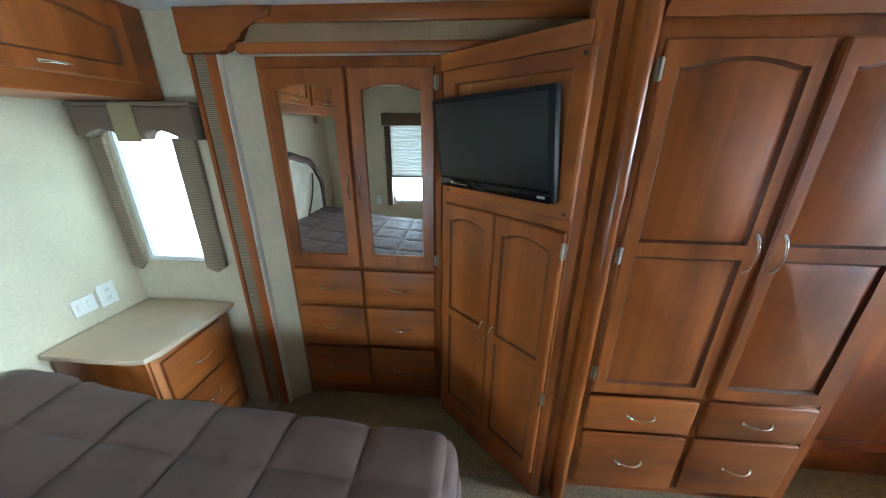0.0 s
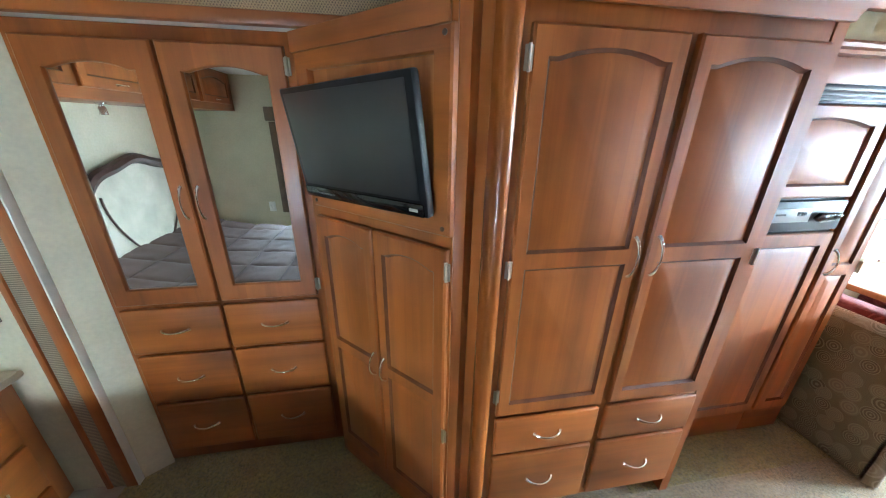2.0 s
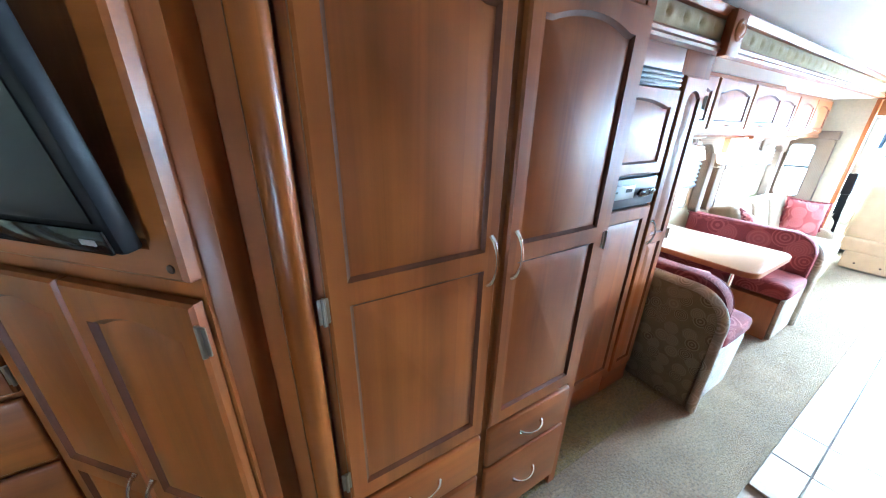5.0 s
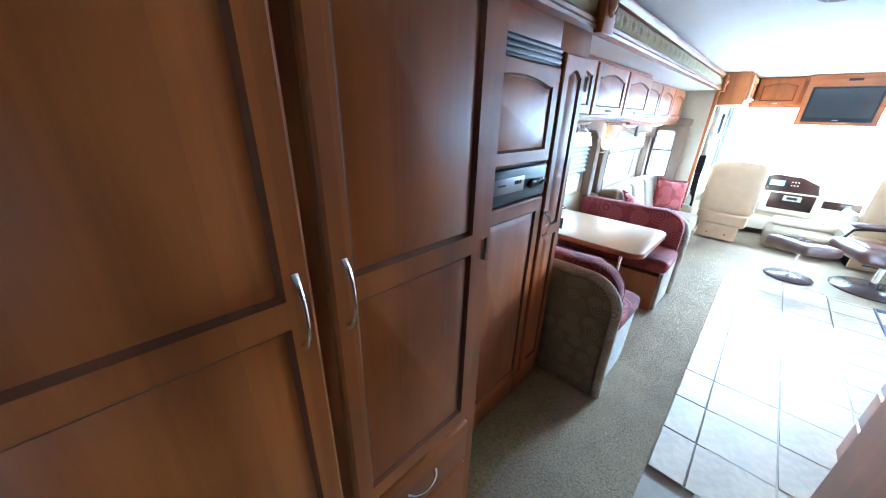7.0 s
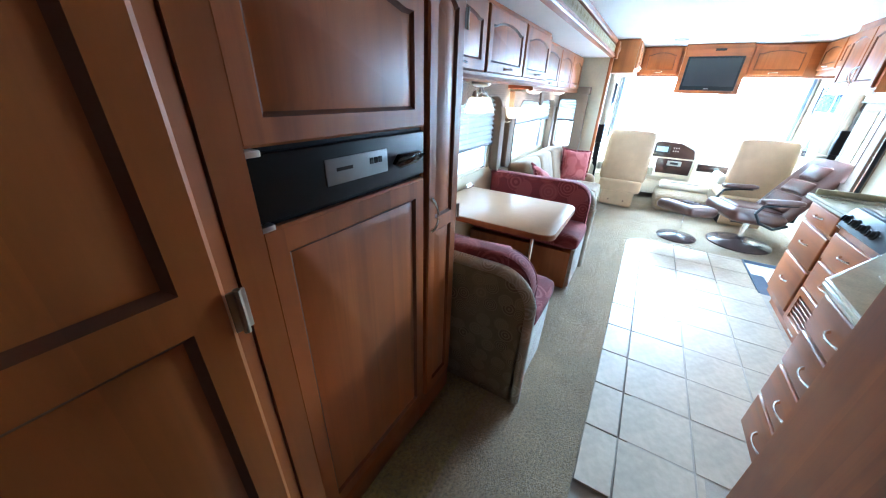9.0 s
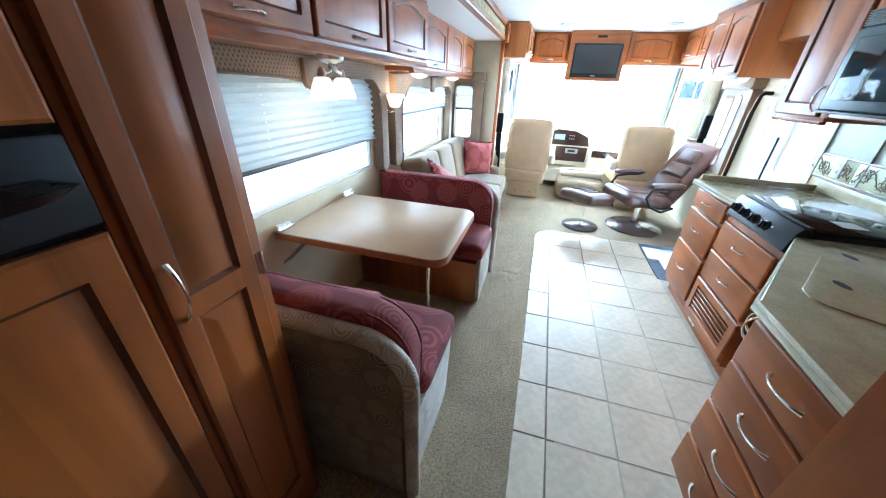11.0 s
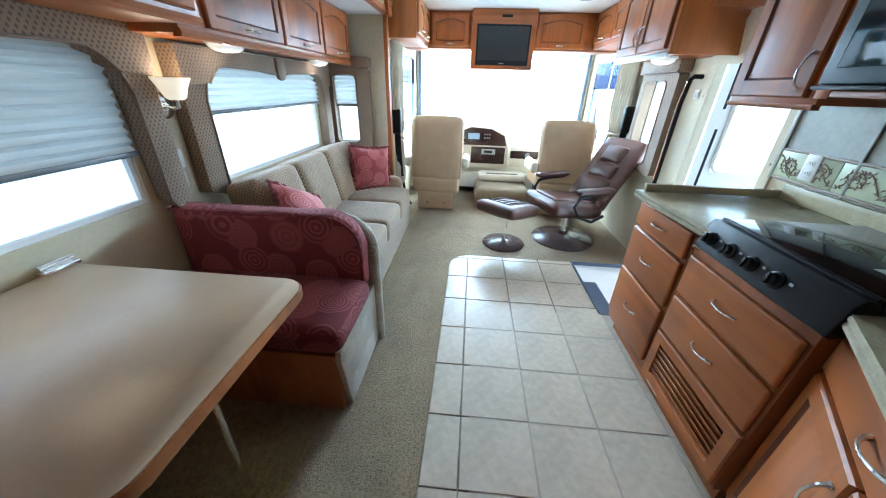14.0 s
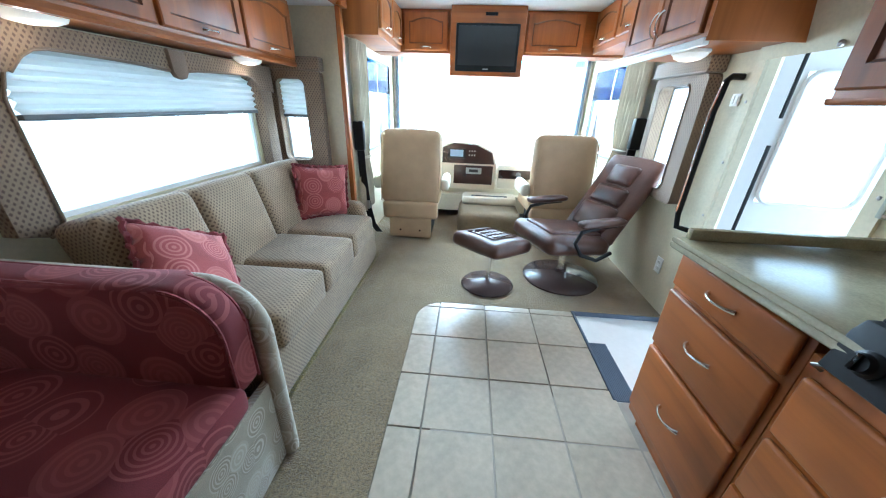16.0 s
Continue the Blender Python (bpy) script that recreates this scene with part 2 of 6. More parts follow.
M_OLIVE = circles_fabric("tapestry_olive", (0.19, 0.155, 0.088), (0.30, 0.27, 0.17), (0.07, 0.04, 0.025), 13.0)
M_TAPESTRY = circles_fabric("tapestry_cream", (0.34, 0.30, 0.22), (0.48, 0.44, 0.35), (0.20, 0.14, 0.10), 11.0)
M_PILLOW = circles_fabric("pillow_red", (0.27, 0.042, 0.042), (0.45, 0.14, 0.12), (0.33, 0.06, 0.06), 8.0)
M_SOFA = dotted_fabric("sofa_dots", (0.29, 0.205, 0.122), (0.068, 0.036, 0.020), 72.0)
M_VALANCE = dotted_fabric("valance_dots", (0.21, 0.145, 0.088), (0.055, 0.026, 0.018), 66.0)
M_RIB = ribbed_fabric("ribbed_fabric", (0.34, 0.26, 0.17), 0.0085)
M_BAND = dotted_fabric("woven_band", (0.34, 0.225, 0.12), (0.10, 0.06, 0.035), 150.0)
M_BROWNFAB = weave("brown_fabric", (0.17, 0.118, 0.078))[0]
M_TUFT = weave("tufted_olive", (0.36, 0.30, 0.15))[0]
M_CURTAIN = weave("curtain_cream", (0.55, 0.50, 0.38))[0]
M_TAN = leather("tan_vinyl", (0.47, 0.33, 0.195), 0.5, 0.92, 1.05)
M_LEATHER = leather("brown_leather", (0.075, 0.032, 0.022), 0.30)
M_BASEBROWN = plain("brown_enamel", (0.062, 0.040, 0.036), 0.18, grain=0.08)
M_BURL = wood("dash_burl", (0.034, 0.015, 0.012), "x", 0.2)
M_DASH = plain("dash_cream", (0.72, 0.66, 0.53), 0.45, grain=0.05)
M_BLIND = blind_mat("pleated_shade", (0.58, 0.61, 0.60), 0.27)
M_BLIND_THICK = blind_mat("lined_shade", (0.62, 0.62, 0.58), 0.03)
M_GLASS = glass_mat("clear_glass")
M_TINT = glass_mat("tinted_glass", (0.30, 0.72, 0.88))
M_NAVY = glass_mat("dark_tinted_glass", (0.0005, 0.006, 0.03))
M_PALEGLASS = glass_mat("pale_blue_glass", (0.90, 0.97, 1.0))
M_SHADEGLOW = glow("lamp_shade_glow", (1.0, 0.78, 0.46), 2.9)
M_LENSGLOW = glow("ceiling_lens_glow", (1.0, 0.86, 0.66), 1.3)
M_LCD = glow("display_glow", (0.55, 0.75, 0.9), 0.7, (0.2, 0.25, 0.3))
# Pale tone carries part of the sunlight on the step.
M_WELL = plain("sunlit_step_vinyl", (0.72, 0.72, 0.70), 0.5, grain=0.05)
M_RUBBER = plain("blue_grey_rubber", (0.10, 0.13, 0.18), 0.6)
M_BORDER = plain("border_tile_green", (0.52, 0.56, 0.36), 0.3, grain=0.15, scale=25)
M_SPLASH = plain("backsplash_grey_green", (0.35, 0.36, 0.30), 0.45, grain=0.14, scale=45, relief=0.08)
M_VINE = plain("vine_brown", (0.21, 0.15, 0.095), 0.5)
M_BRONZE = wood("carved_dark", (0.07, 0.03, 0.018), "x", 0.4)
M_GROUND = plain("pale_concrete", (0.62, 0.61, 0.58), 0.9, grain=0.1, scale=3)
M_VEHICLE = plain("far_vehicle", (0.40, 0.50, 0.55), 0.4)


# ---- mesh helpers ----
def bm_box(x0, x1, y0, y1, z0, z1, bev=0.0, seg=2, bm=None):
    bm = bm or bmesh.new()
    vs = [bm.verts.new((x, y, z)) for x in (x0, x1) for y in (y0, y1) for z in (z0, z1)]
    fs = [bm.faces.new([vs[i] for i in f]) for f in ((0, 1, 3, 2), (4, 6, 7, 5), (0, 4, 5, 1), (2, 3, 7, 6), (0, 2, 6, 4), (1, 5, 7, 3))]
    if bev > 0:
        es = list({e for f in fs for e in f.edges})
        bmesh.ops.bevel(bm, geom=es, offset=bev, segments=seg, affect="EDGES", profile=0.5)
    return bm


def bm_tube(pts, r, n=8, bm=None, taper=None):
    """A round bar along a line of points, closed at its ends."""
    bm = bm or bmesh.new()
    pts = [Vector(p) for p in pts]
    rings, up = [], None
    for i, p in enumerate(pts):
        d = (pts[min(i + 1, len(pts) - 1)] - pts[max(i - 1, 0)]).normalized()
        if up is None:
            up = d.orthogonal().normalized()
        side = d.cross(up)
        side = side.normalized() if side.length > 1e-6 else d.orthogonal().normalized()
        up = side.cross(d).normalized()
        rr = r * (taper[i] if taper else 1)
        rings.append([bm.verts.new(p + rr * (math.cos(a) * side + math.sin(a) * up)) for a in (2 * math.pi * k / n for k in range(n))])
    for a, b in zip(rings, rings[1:]):
        for k in range(n):
            bm.faces.new((a[k], a[(k + 1) % n], b[(k + 1) % n], b[k]))
    bm.faces.new(rings[0][::-1])
    bm.faces.new(rings[-1])
    return bm


def bm_lathe(profile, n=24, bm=None, at=(0, 0, 0)):
    bm = bm or bmesh.new()
    rings = []
    for r, z in profile:
        rings.append([bm.verts.new((at[0] + max(r, 1e-4) * math.cos(2 * math.pi * k / n), at[1] + max(r, 1e-4) * math.sin(2 * math.pi * k / n), at[2] + z)) for k in range(n)])
    for a, b in zip(rings, rings[1:]):
        for k in range(n):
            bm.faces.new((a[k], a[(k + 1) % n], b[(k + 1) % n], b[k]))
    bm.faces.new(rings[0][::-1])
    bm.faces.new(rings[-1])
    return bm


def bm_prism(pts, axis, d0, d1, bev=0.0, bm=None, seg=2):
    """An outline, given in the two other axes in order, pulled along an axis."""
    bm = bm or bmesh.new()
    put = {"x": lambda a, b, d: (d, a, b), "y": lambda a, b, d: (a, d, b), "z": lambda a, b, d: (a, b, d)}[axis]
    lo = [bm.verts.new(put(a, b, d0)) for a, b in pts]
    hi = [bm.verts.new(put(a, b, d1)) for a, b in pts]
    fs = [bm.faces.new(lo[::-1]), bm.faces.new(hi)]
    for k in range(len(pts)):
        j = (k + 1) % len(pts)
        fs.append(bm.faces.new((lo[k], lo[j], hi[j], hi[k])))
    if bev > 0:
        es = list({e for f in fs[:2] for e in f.edges})
        bmesh.ops.bevel(bm, geom=es, offset=bev, segments=seg, affect="EDGES", profile=0.5)
    return bm


def bm_soft(x0, x1, y0, y1, z0, z1, r=0.04, puff=(0, 0, 0), cuts=9, wob=0.0, bm=None):
    """A stuffed block: rounded edges, swelling faces."""
    tmp = bmesh.new()
    bmesh.ops.create_cube(tmp, size=2)
    bmesh.ops.subdivide_edges(tmp, edges=tmp.edges[:], cuts=cuts, use_grid_fill=True)
    half = Vector(((x1 - x0) / 2, (y1 - y0) / 2, (z1 - z0) / 2))
    mid = Vector(((x1 + x0) / 2, (y1 + y0) / 2, (z1 + z0) / 2))
    for v in tmp.verts:
        u = [math.copysign(abs(c) ** 0.75, c) for c in v.co]
        p = Vector([u[i] * half[i] for i in range(3)])
        q = Vector([max(-half[i] + min(r, half[i]), min(half[i] - min(r, half[i]), p[i])) for i in range(3)])
        d = p - q
        if d.length > 1e-9:
            k = max(abs(d[i]) / min(r, half[i]) for i in range(3))
            p = q + d.normalized() * min(r, *half) * k
        for i in range(3):
            a, b = (i + 1) % 3, (i + 2) % 3
            p[i] += puff[i] * u[i] * (1 - u[a] ** 2) * (1 - u[b] ** 2)
        if wob:
            p += noise.noise_vector((mid + p) * 7.0) * wob
        v.co = mid + p
    if bm is None:
        return tmp
    me = bpy.data.meshes.new("tmp")
    tmp.to_mesh(me)
    tmp.free()
    bm.from_mesh(me)
    bpy.data.meshes.remove(me)
    return bm


def finish(name, bm, mat, smooth=True):
    bmesh.ops.recalc_face_normals(bm, faces=bm.faces[:])
    uv = bm.loops.layers.uv.new("UVMap")
    for f in bm.faces:
        n = f.normal
        a = max(range(3), key=lambda i: abs(n[i]))
        for lp in f.loops:
            c = lp.vert.co
            lp[uv].uv = ((c.y, c.z), (c.x, c.z), (c.x, c.y))[a]
    me = bpy.data.meshes.new(name)
    bm.to_mesh(me)
    bm.free()
    for m in mat if isinstance(mat, (list, tuple)) else [mat]:
        me.materials.append(m)
    if smooth:
        me.shade_smooth()
        me.set_sharp_from_angle(angle=radians(38))
    return me


def part(name, bm, mat, parent, label="", m=None):
    ob = new(name, finish(name, bm, mat))
    ob.parent = parent
    if m is not None:
        ob.matrix_basis = m
    return tagged(ob, label)


def thing(name, m, label, category, group="", kind=""):
    ob = new(name)
    ob.matrix_basis = m
    ob.empty_display_size = 0.1
    return tagged(ob, label, category, group, kind)


def solo(name, bm, mat, label, category, group="", kind="", m=None):
    ob = new(name, finish(name, bm, mat))
    if m is not None:
        ob.matrix_basis = m
    return tagged(ob, label, category, group, kind)


def structure(name, bm, mat, label, category="structure"):
    return solo(name, bm, mat, label, category, kind="structure")


def bm_wall(axis, p0, p1, a0, a1, z0, z1, holes=()):
    """A wall of thickness p0..p1 across the axis, from a0 to a1 along, with openings (a0, a1, z0, z1) through it."""
    bm = bmesh.new()
    us = sorted({a0, a1, *(h[0] for h in holes), *(h[1] for h in holes)})
    ws = sorted({z0, z1, *(h[2] for h in holes), *(h[3] for h in holes)})
    put = (lambda a, p, z: (a, p, z)) if axis == "y" else (lambda a, p, z: (p, a, z))
    verts = {}

    def v(a, p, z):
        if (a, p, z) not in verts:
            verts[a, p, z] = bm.verts.new(put(a, p, z))
        return verts[a, p, z]

    def solid(i, j):
        if not (0 <= i < len(us) - 1 and 0 <= j < len(ws) - 1):
            return False
        a, z = (us[i] + us[i + 1]) / 2, (ws[j] + ws[j + 1]) / 2
        return not any(h[0] < a < h[1] and h[2] < z < h[3] for h in holes)

    for i in range(len(us) - 1):
        for j in range(len(ws) - 1):
            if not solid(i, j):
                continue
            a, b, c, d = us[i], us[i + 1], ws[j], ws[j + 1]
            for p in (p0, p1):
                bm.faces.new((v(a, p, c), v(b, p, c), v(b, p, d), v(a, p, d)))
            for ok, e in ((solid(i - 1, j), ((a, c), (a, d))), (solid(i + 1, j), ((b, c), (b, d))), (solid(i, j - 1), ((a, c), (b, c))), (solid(i, j + 1), ((a, d), (b, d)))):
                if not ok:
                    (q, r), (s, t) = e
                    bm.faces.new((v(q, p0, r), v(s, p0, t), v(s, p1, t), v(q, p1, r)))
    return bm


# ---- joinery ----
def loop_pts(x0, x1, z0, z1, arch, k=14):
    """Outline from the lower left, with an arched head that rises by arch in the middle."""
    pts = [(x0, z0), (x1, z0)]
    for i in range(k + 1):
        s = i / k
        pts.append((x1 + (x0 - x1) * s, z1 - arch + arch * max(0.0, 1 - (abs(2 * s - 1) / 0.86) ** 2)))
    return pts


def bm_door(w, fields, thick=0.021, stile=0.045, bev=0.006, hollow=False):
    """A framed door, front at y=0, body behind it, from x=0 to w. Each field is (z0, z1, arch, lower rail, upper rail); hollow leaves a through opening."""
    bm = bmesh.new()
    z0, z1 = fields[0][0], fields[-1][1]

    def ring(pts, y):
        return [bm.verts.new((x, y, z)) for x, z in pts]

    def bridge(a, b, slot=0):
        for k in range(len(a)):
            j = (k + 1) % len(a)
            bm.faces.new((a[k], a[j], b[j], b[k])).material_index = slot

    for f0, f1, arch, rl, rh in fields:
        outer = loop_pts(0 + (bev), w - bev, f0 + (bev if f0 == z0 else 0), f1 - (bev if f1 == z1 else 0), 0)
        ins = lambda d, ar: loop_pts(stile + d, w - stile - d, f0 + rl + d, f1 - rh - d, ar)
        r0 = ring(outer, 0)
        r1 = ring(ins(0, arch), 0)
        r2 = ring(ins(0.004, arch), 0.006)
        bridge(r0, r1)
        bridge(r1, r2, 0 if hollow else 1)
        if hollow:
            r3 = ring(ins(0.004, arch), thick)
            bridge(r2, r3)
            bridge(r3, ring(outer, thick))
            continue
        r3 = ring(ins(0.009, arch), 0.0095)
        r4 = ring(ins(0.020, arch), 0.0065)
        r5 = ring(ins(0.034, arch), 0.0018)
        bridge(r2, r3, 1)
        bridge(r3, r4)
        bridge(r4, r5)
        bm.faces.new(r5)
    rect = lambda x0, x1, a, b, y: [bm.verts.new((x, y, z)) for x, z in ((x0, a), (x1, a), (x1, b), (x0, b))]
    e0, e1, e2 = rect(bev, w - bev, z0 + bev, z1 - bev, 0), rect(0, w, z0, z1, bev), rect(0, w, z0, z1, thick)
    bridge(e0, e1)
    bridge(e1, e2)
    if not hollow:
        bm.faces.new(e2)
    bmesh.ops.remove_doubles(bm, verts=bm.verts[:], dist=1e-5)
    return bm


def bm_pull(length=0.105, rise=0.028, r=0.0048, upright=False):
    """A bowed cabinet pull with flared feet; the door's face is y=0, the bow towards -y."""
    n = 12
    pts, tp = [], []
    for i in range(n + 1):
        s = i / n
        a = (s - 0.5) * length
        out = -rise * math.sin(math.pi * s) ** 0.6
        pts.append((0, out, a) if upright else (a, out, 0))
        tp.append(1.7 - 1.0 * math.sin(math.pi * s) ** 0.5)
    return bm_tube(pts, r, 8, taper=tp)


def pull(parent, at, upright=False, length=0.105, mat=None):
    return part("handle", bm_pull(length, upright=upright), mat or M_CHROME, parent, "bowed chrome pull handle", pose(*at))


def hinge(parent, at):
    bm = bm_box(-0.011, 0.011, -0.004, 0.0, -0.028, 0.028, 0.002)
    bm_tube([(0, -0.006, -0.03), (0, -0.006, 0.03)], 0.0045, 8, bm)
    return part("hinge", bm, M_HINGE, parent, "brushed metal hinge", pose(*at))


def door(parent, x, y, w, fields, mat=None, handle=None, hinges=(), upright=True, stile=0.045, hollow=False):
    d = part("door", bm_door(w, fields, stile=stile, hollow=hollow), [mat or M_WOOD, M_GROOVE], parent, m=pose(x, y, 0))
    if handle:
        pull(d, (handle[0], 0.0, handle[1]), upright)
    for hx, hz in hinges:
        hinge(d, (hx, 0.002, hz))
    return d


def drawer(parent, x0, x1, y, z0, z1, mat=None, handle=True, length=0.105, thick=0.021):
    d = part("drawer", bm_box(0, x1 - x0, 0, thick, 0, z1 - z0, 0.009, 3), mat or M_WOODX, parent, m=pose(x0, y, z0))
    if handle:
        pull(d, ((x1 - x0) / 2, 0.0, (z1 - z0) * 0.52), False, length)
    return d


def bm_moulding(x0, x1, y, z, prof, bm=None):
    """A run along x of a section given as (out towards -y, up)."""
    return bm_prism([(y - o, z + u) for o, u in prof], "x", x0, x1, bm=bm)


CROWN = [(0, 0), (0.012, 0), (0.014, 0.012), (0.03, 0.03), (0.036, 0.045), (0.046, 0.05), (0.046, 0.062), (0, 0.062)]

# ---- the setting ----
CEIL = 2.10
structure("ground", bm_box(-150, 160, -150, 150, -1.0, -0.9), M_GROUND, "pale sunlit concrete yard outside the motorhome", "ground")
bm = bm_box(-2.05, 4.555, -1.2, 2.0, -0.08, -0.016)
bm_box(4.555, 5.30, -0.485, 2.0, -0.08, -0.016, bm=bm)
bm_box(5.30, 8.05, -1.2, 2.0, -0.08, -0.016, bm=bm)
structure("floor", bm, M_GROUT, "grey grout bed under the floor coverings", "floor")
for label, box in (("worn tan cut-pile carpet in the bedroom", (-1.95, 0.62, -1.1, 1.15)), ("worn tan cut-pile carpet along the hall", (0.62, 1.9, 0.08, 1.15)), ("worn tan cut-pile carpet round the cab seats", (5.302, 7.35, -1.1, 1.3))):
    structure("carpet", bm_box(*box, -0.016, 0.0), M_CARPET, label, "carpet")
arc = [(5.302 - 0.19 + 0.19 * math.sin(a), 0.583 - 0.19 + 0.19 * math.cos(a)) for a in (radians(9 * k) for k in range(11))]
structure("carpet", bm_prism([(1.9, 1.075), (1.9, 0.583)] + arc + [(5.302, 1.075)], "z", -0.016, 0.0), M_CARPET, "worn tan cut-pile carpet along the aisle", "carpet")
bm = bm_box(1.15, 6.05, 1.075, 1.9, -0.016, 0.005)
bm_box(-1.25, 0.3, 1.15, 1.62, -0.016, 0.003, bm=bm)
structure("slide_floor", bm, M_CARPET2, "olive carpet on the slide-out floor", "carpet")
bm = bm_box(-2.05, 8.05, -1.2, 1.4, CEIL, CEIL + 0.05)
bm_box(-2.05, 0.45, 1.4, 2.05, CEIL, CEIL + 0.05, bm=bm)
structure("ceiling", bm, M_CEIL, "plain white vinyl ceiling", "ceiling")
structure("trim_slide_edge", bm_box(2.36, 6.05, 1.060, 1.0745, -0.002, 0.009, 0.003), M_CARPET2, "bound carpet edge of the slide-out floor", "trim")
bm = bm_box(1.3, 6.14, 1.29, 1.98, 1.905, 1.96)
bm_box(-1.3, 0.45, 1.53, 2.0, 1.94, 1.99, bm=bm)
structure("ceiling_slide", bm, M_CEIL, "white ceiling of the slide-out", "ceiling")
structure("wall_rear", bm_wall("x", -2.0, -1.95, -1.15, 1.56, -0.08, CEIL), M_WALL, "sage wallpaper on the rear bedroom wall", "wall")
WIN_BED = (-1.865, -1.485, 0.945, 1.66)
structure("wall_bedroom", bm_wall("y", 1.51, 1.56, -2.0, -1.2, -0.08, CEIL, [WIN_BED]), M_WALL, "sage wallpaper wall round the bedroom window", "wall")
WIN_BED2 = (-1.12, -0.55, 0.70, 1.70)
WIN_PASS = (5.64, 6.02, 0.78, 1.46)
DOORWAY = (4.56, 5.24, -0.25, 1.86)
WIN_COP = (6.55, 7.65, 0.82, 1.68)
structure("wall_right", bm_wall("y", -1.15, -1.10, -2.0, 8.0, -0.08, CEIL, [WIN_BED2, DOORWAY, WIN_PASS, WIN_COP]), M_WALL, "sage wallpaper on the door-side wall", "wall")
structure("wall_left", bm_wall("y", 1.30, 1.35, 6.14, 8.0, -0.08, CEIL, [WIN_COP]), M_WALL, "beige wall beside the driver", "wall")
WIN_DIN = (2.49, 3.985, 0.85, 1.45)
WIN_SOFA = (4.44, 5.82, 0.82, 1.42)
structure("wall_slide", bm_wall("y", 1.90, 1.95, 1.3, 6.14, -0.08, 1.96, [WIN_DIN, WIN_SOFA]), M_WALL, "beige slide-out wall with two wide windows", "wall")
WIN_END = (1.57, 1.815, 0.815, 1.445)
structure("wall_slide_end", bm_wall("x", 6.09, 6.14, 1.30, 1.90, -0.08, 1.96, [WIN_END]), M_WALL, "beige end wall of the slide-out", "wall")
structure("wall_slide_back", bm_box(1.298, 1.34, 1.07, 1.95, -0.08, 1.96), M_WOOD, "stained wood wall closing the slide-out", "wall")
structure("wall_fascia", bm_box(0.40, 6.14, 1.305, 1.35, 1.96, CEIL), M_WALL, "plain strip of wall above the slide-out", "wall")
bm = bm_box(-1.30, -1.25, 1.51, 2.0, -0.08, CEIL)
bm_box(-1.30, 0.45, 1.95, 2.0, -0.08, CEIL, bm=bm)
bm_box(0.36, 0.40, 1.12, 2.0, -0.08, CEIL, bm=bm)
structure("wall_bedroom_slide", bm, M_WALL, "plain walls of the bedroom slide-out", "wall")
# Last three boxes are unseen, added to keep window light off the wardrobe.
for box in ((0.60, 2.285, 0.035, 0.08), (2.24, 2.285, -1.1, 0.035), (0.60, 0.64, -0.205, 0.035), (-0.05, 0.64, -0.25, -0.205), (-0.05, -0.01, -1.1, -0.25)):
    structure("wall_hall", bm_box(*box, -0.016, CEIL), M_WOOD, "brown stained wood partition beside the hall, unseen rear part added to block light", "wall")
bm = bm_wall("x", 7.86, 7.92, -1.15, 1.35, -0.08, CEIL, [(-1.02, 1.22, 0.86, 1.86)])
structure("wall_front", bm, M_FIBRE, "white front cap round the windscreen", "wall")
structure("trim_jamb", bm_prism([(-1.185, 1.512), (-1.088, 1.578), (-1.11, 1.61), (-1.215, 1.545)], "z", 0.004, 1.938), M_WALL, "pale sage jamb beside the dresser", "trim")
structure("trim_jamb_edge", bm_box(-1.1915, -1.1845, 1.476, 1.5115, 0.004, 1.931, 0.002), M_WHITE, "thin white edge strip on the jamb", "trim")

# glazing
def window(name, axis, p, hole, label, mat=None, frame=0.022, rim=None):
    a0, a1, z0, z1 = hole
    w = thing(name, Matrix(), label, "window", kind="structure")
    holes = [(a0 + frame, a1 - frame, z0 + frame, z1 - frame)]
    part("window_frame", bm_wall(axis, p - 0.012, p + 0.012, a0, a1, z0, z1, holes), rim or M_FIBRE, w)
    b = (a0 + frame, a1 - frame, p - 0.003, p + 0.003, z0 + frame, z1 - frame) if axis == "y" else (p - 0.003, p + 0.003, a0 + frame, a1 - frame, z0 + frame, z1 - frame)
    pane = part("pane", bm_box(*b), mat or M_GLASS, w)
    pane.visible_shadow = False
    return w


window("window_1", "y", 1.535, WIN_BED, "bright bedroom window with white daylight behind it")
window("window_2", "y", 1.925, WIN_DIN, "wide dinette window with bright daylight")
window("window_3", "y", 1.925, WIN_SOFA, "wide window above the sofa with bright daylight")
window("window_4", "x", 6.115, WIN_END, "narrow window at the end of the slide-out")
window("window_5", "y", -1.125, WIN_PASS, "small window behind the recliner")
window("window_6", "y", -1.125, WIN_BED2, "bedroom window opposite the dresser")
window("window_7", "y", -1.125, WIN_COP, "sliding side window beside the passenger seat", rim=M_RUBBER)
window("window_8", "y", 1.325, WIN_COP, "sliding side window beside the driver seat", rim=M_RUBBER)
ws = thing("windscreen", Matrix(), "large bright one-piece windscreen with dark edge", "windscreen", kind="structure")
part("pane", bm_box(7.885, 7.892, -1.02, 1.22, 0.86, 1.86), M_GLASS, ws).visible_shadow = False
part("tint_band", bm_box(7.878, 7.882, -1.02, 1.22, 1.74, 1.86), M_TINT, ws, "blue tinted band along the top").visible_shadow = False
for y in (-1.093, 1.293):
    for x0, x1 in ((6.60, 7.05), (7.09, 7.60)):
        part("tint_band", bm_box(x0, x1, y - 0.003, y + 0.003, 1.38, 1.66), M_NAVY, ws, "dark blue tinted upper light")
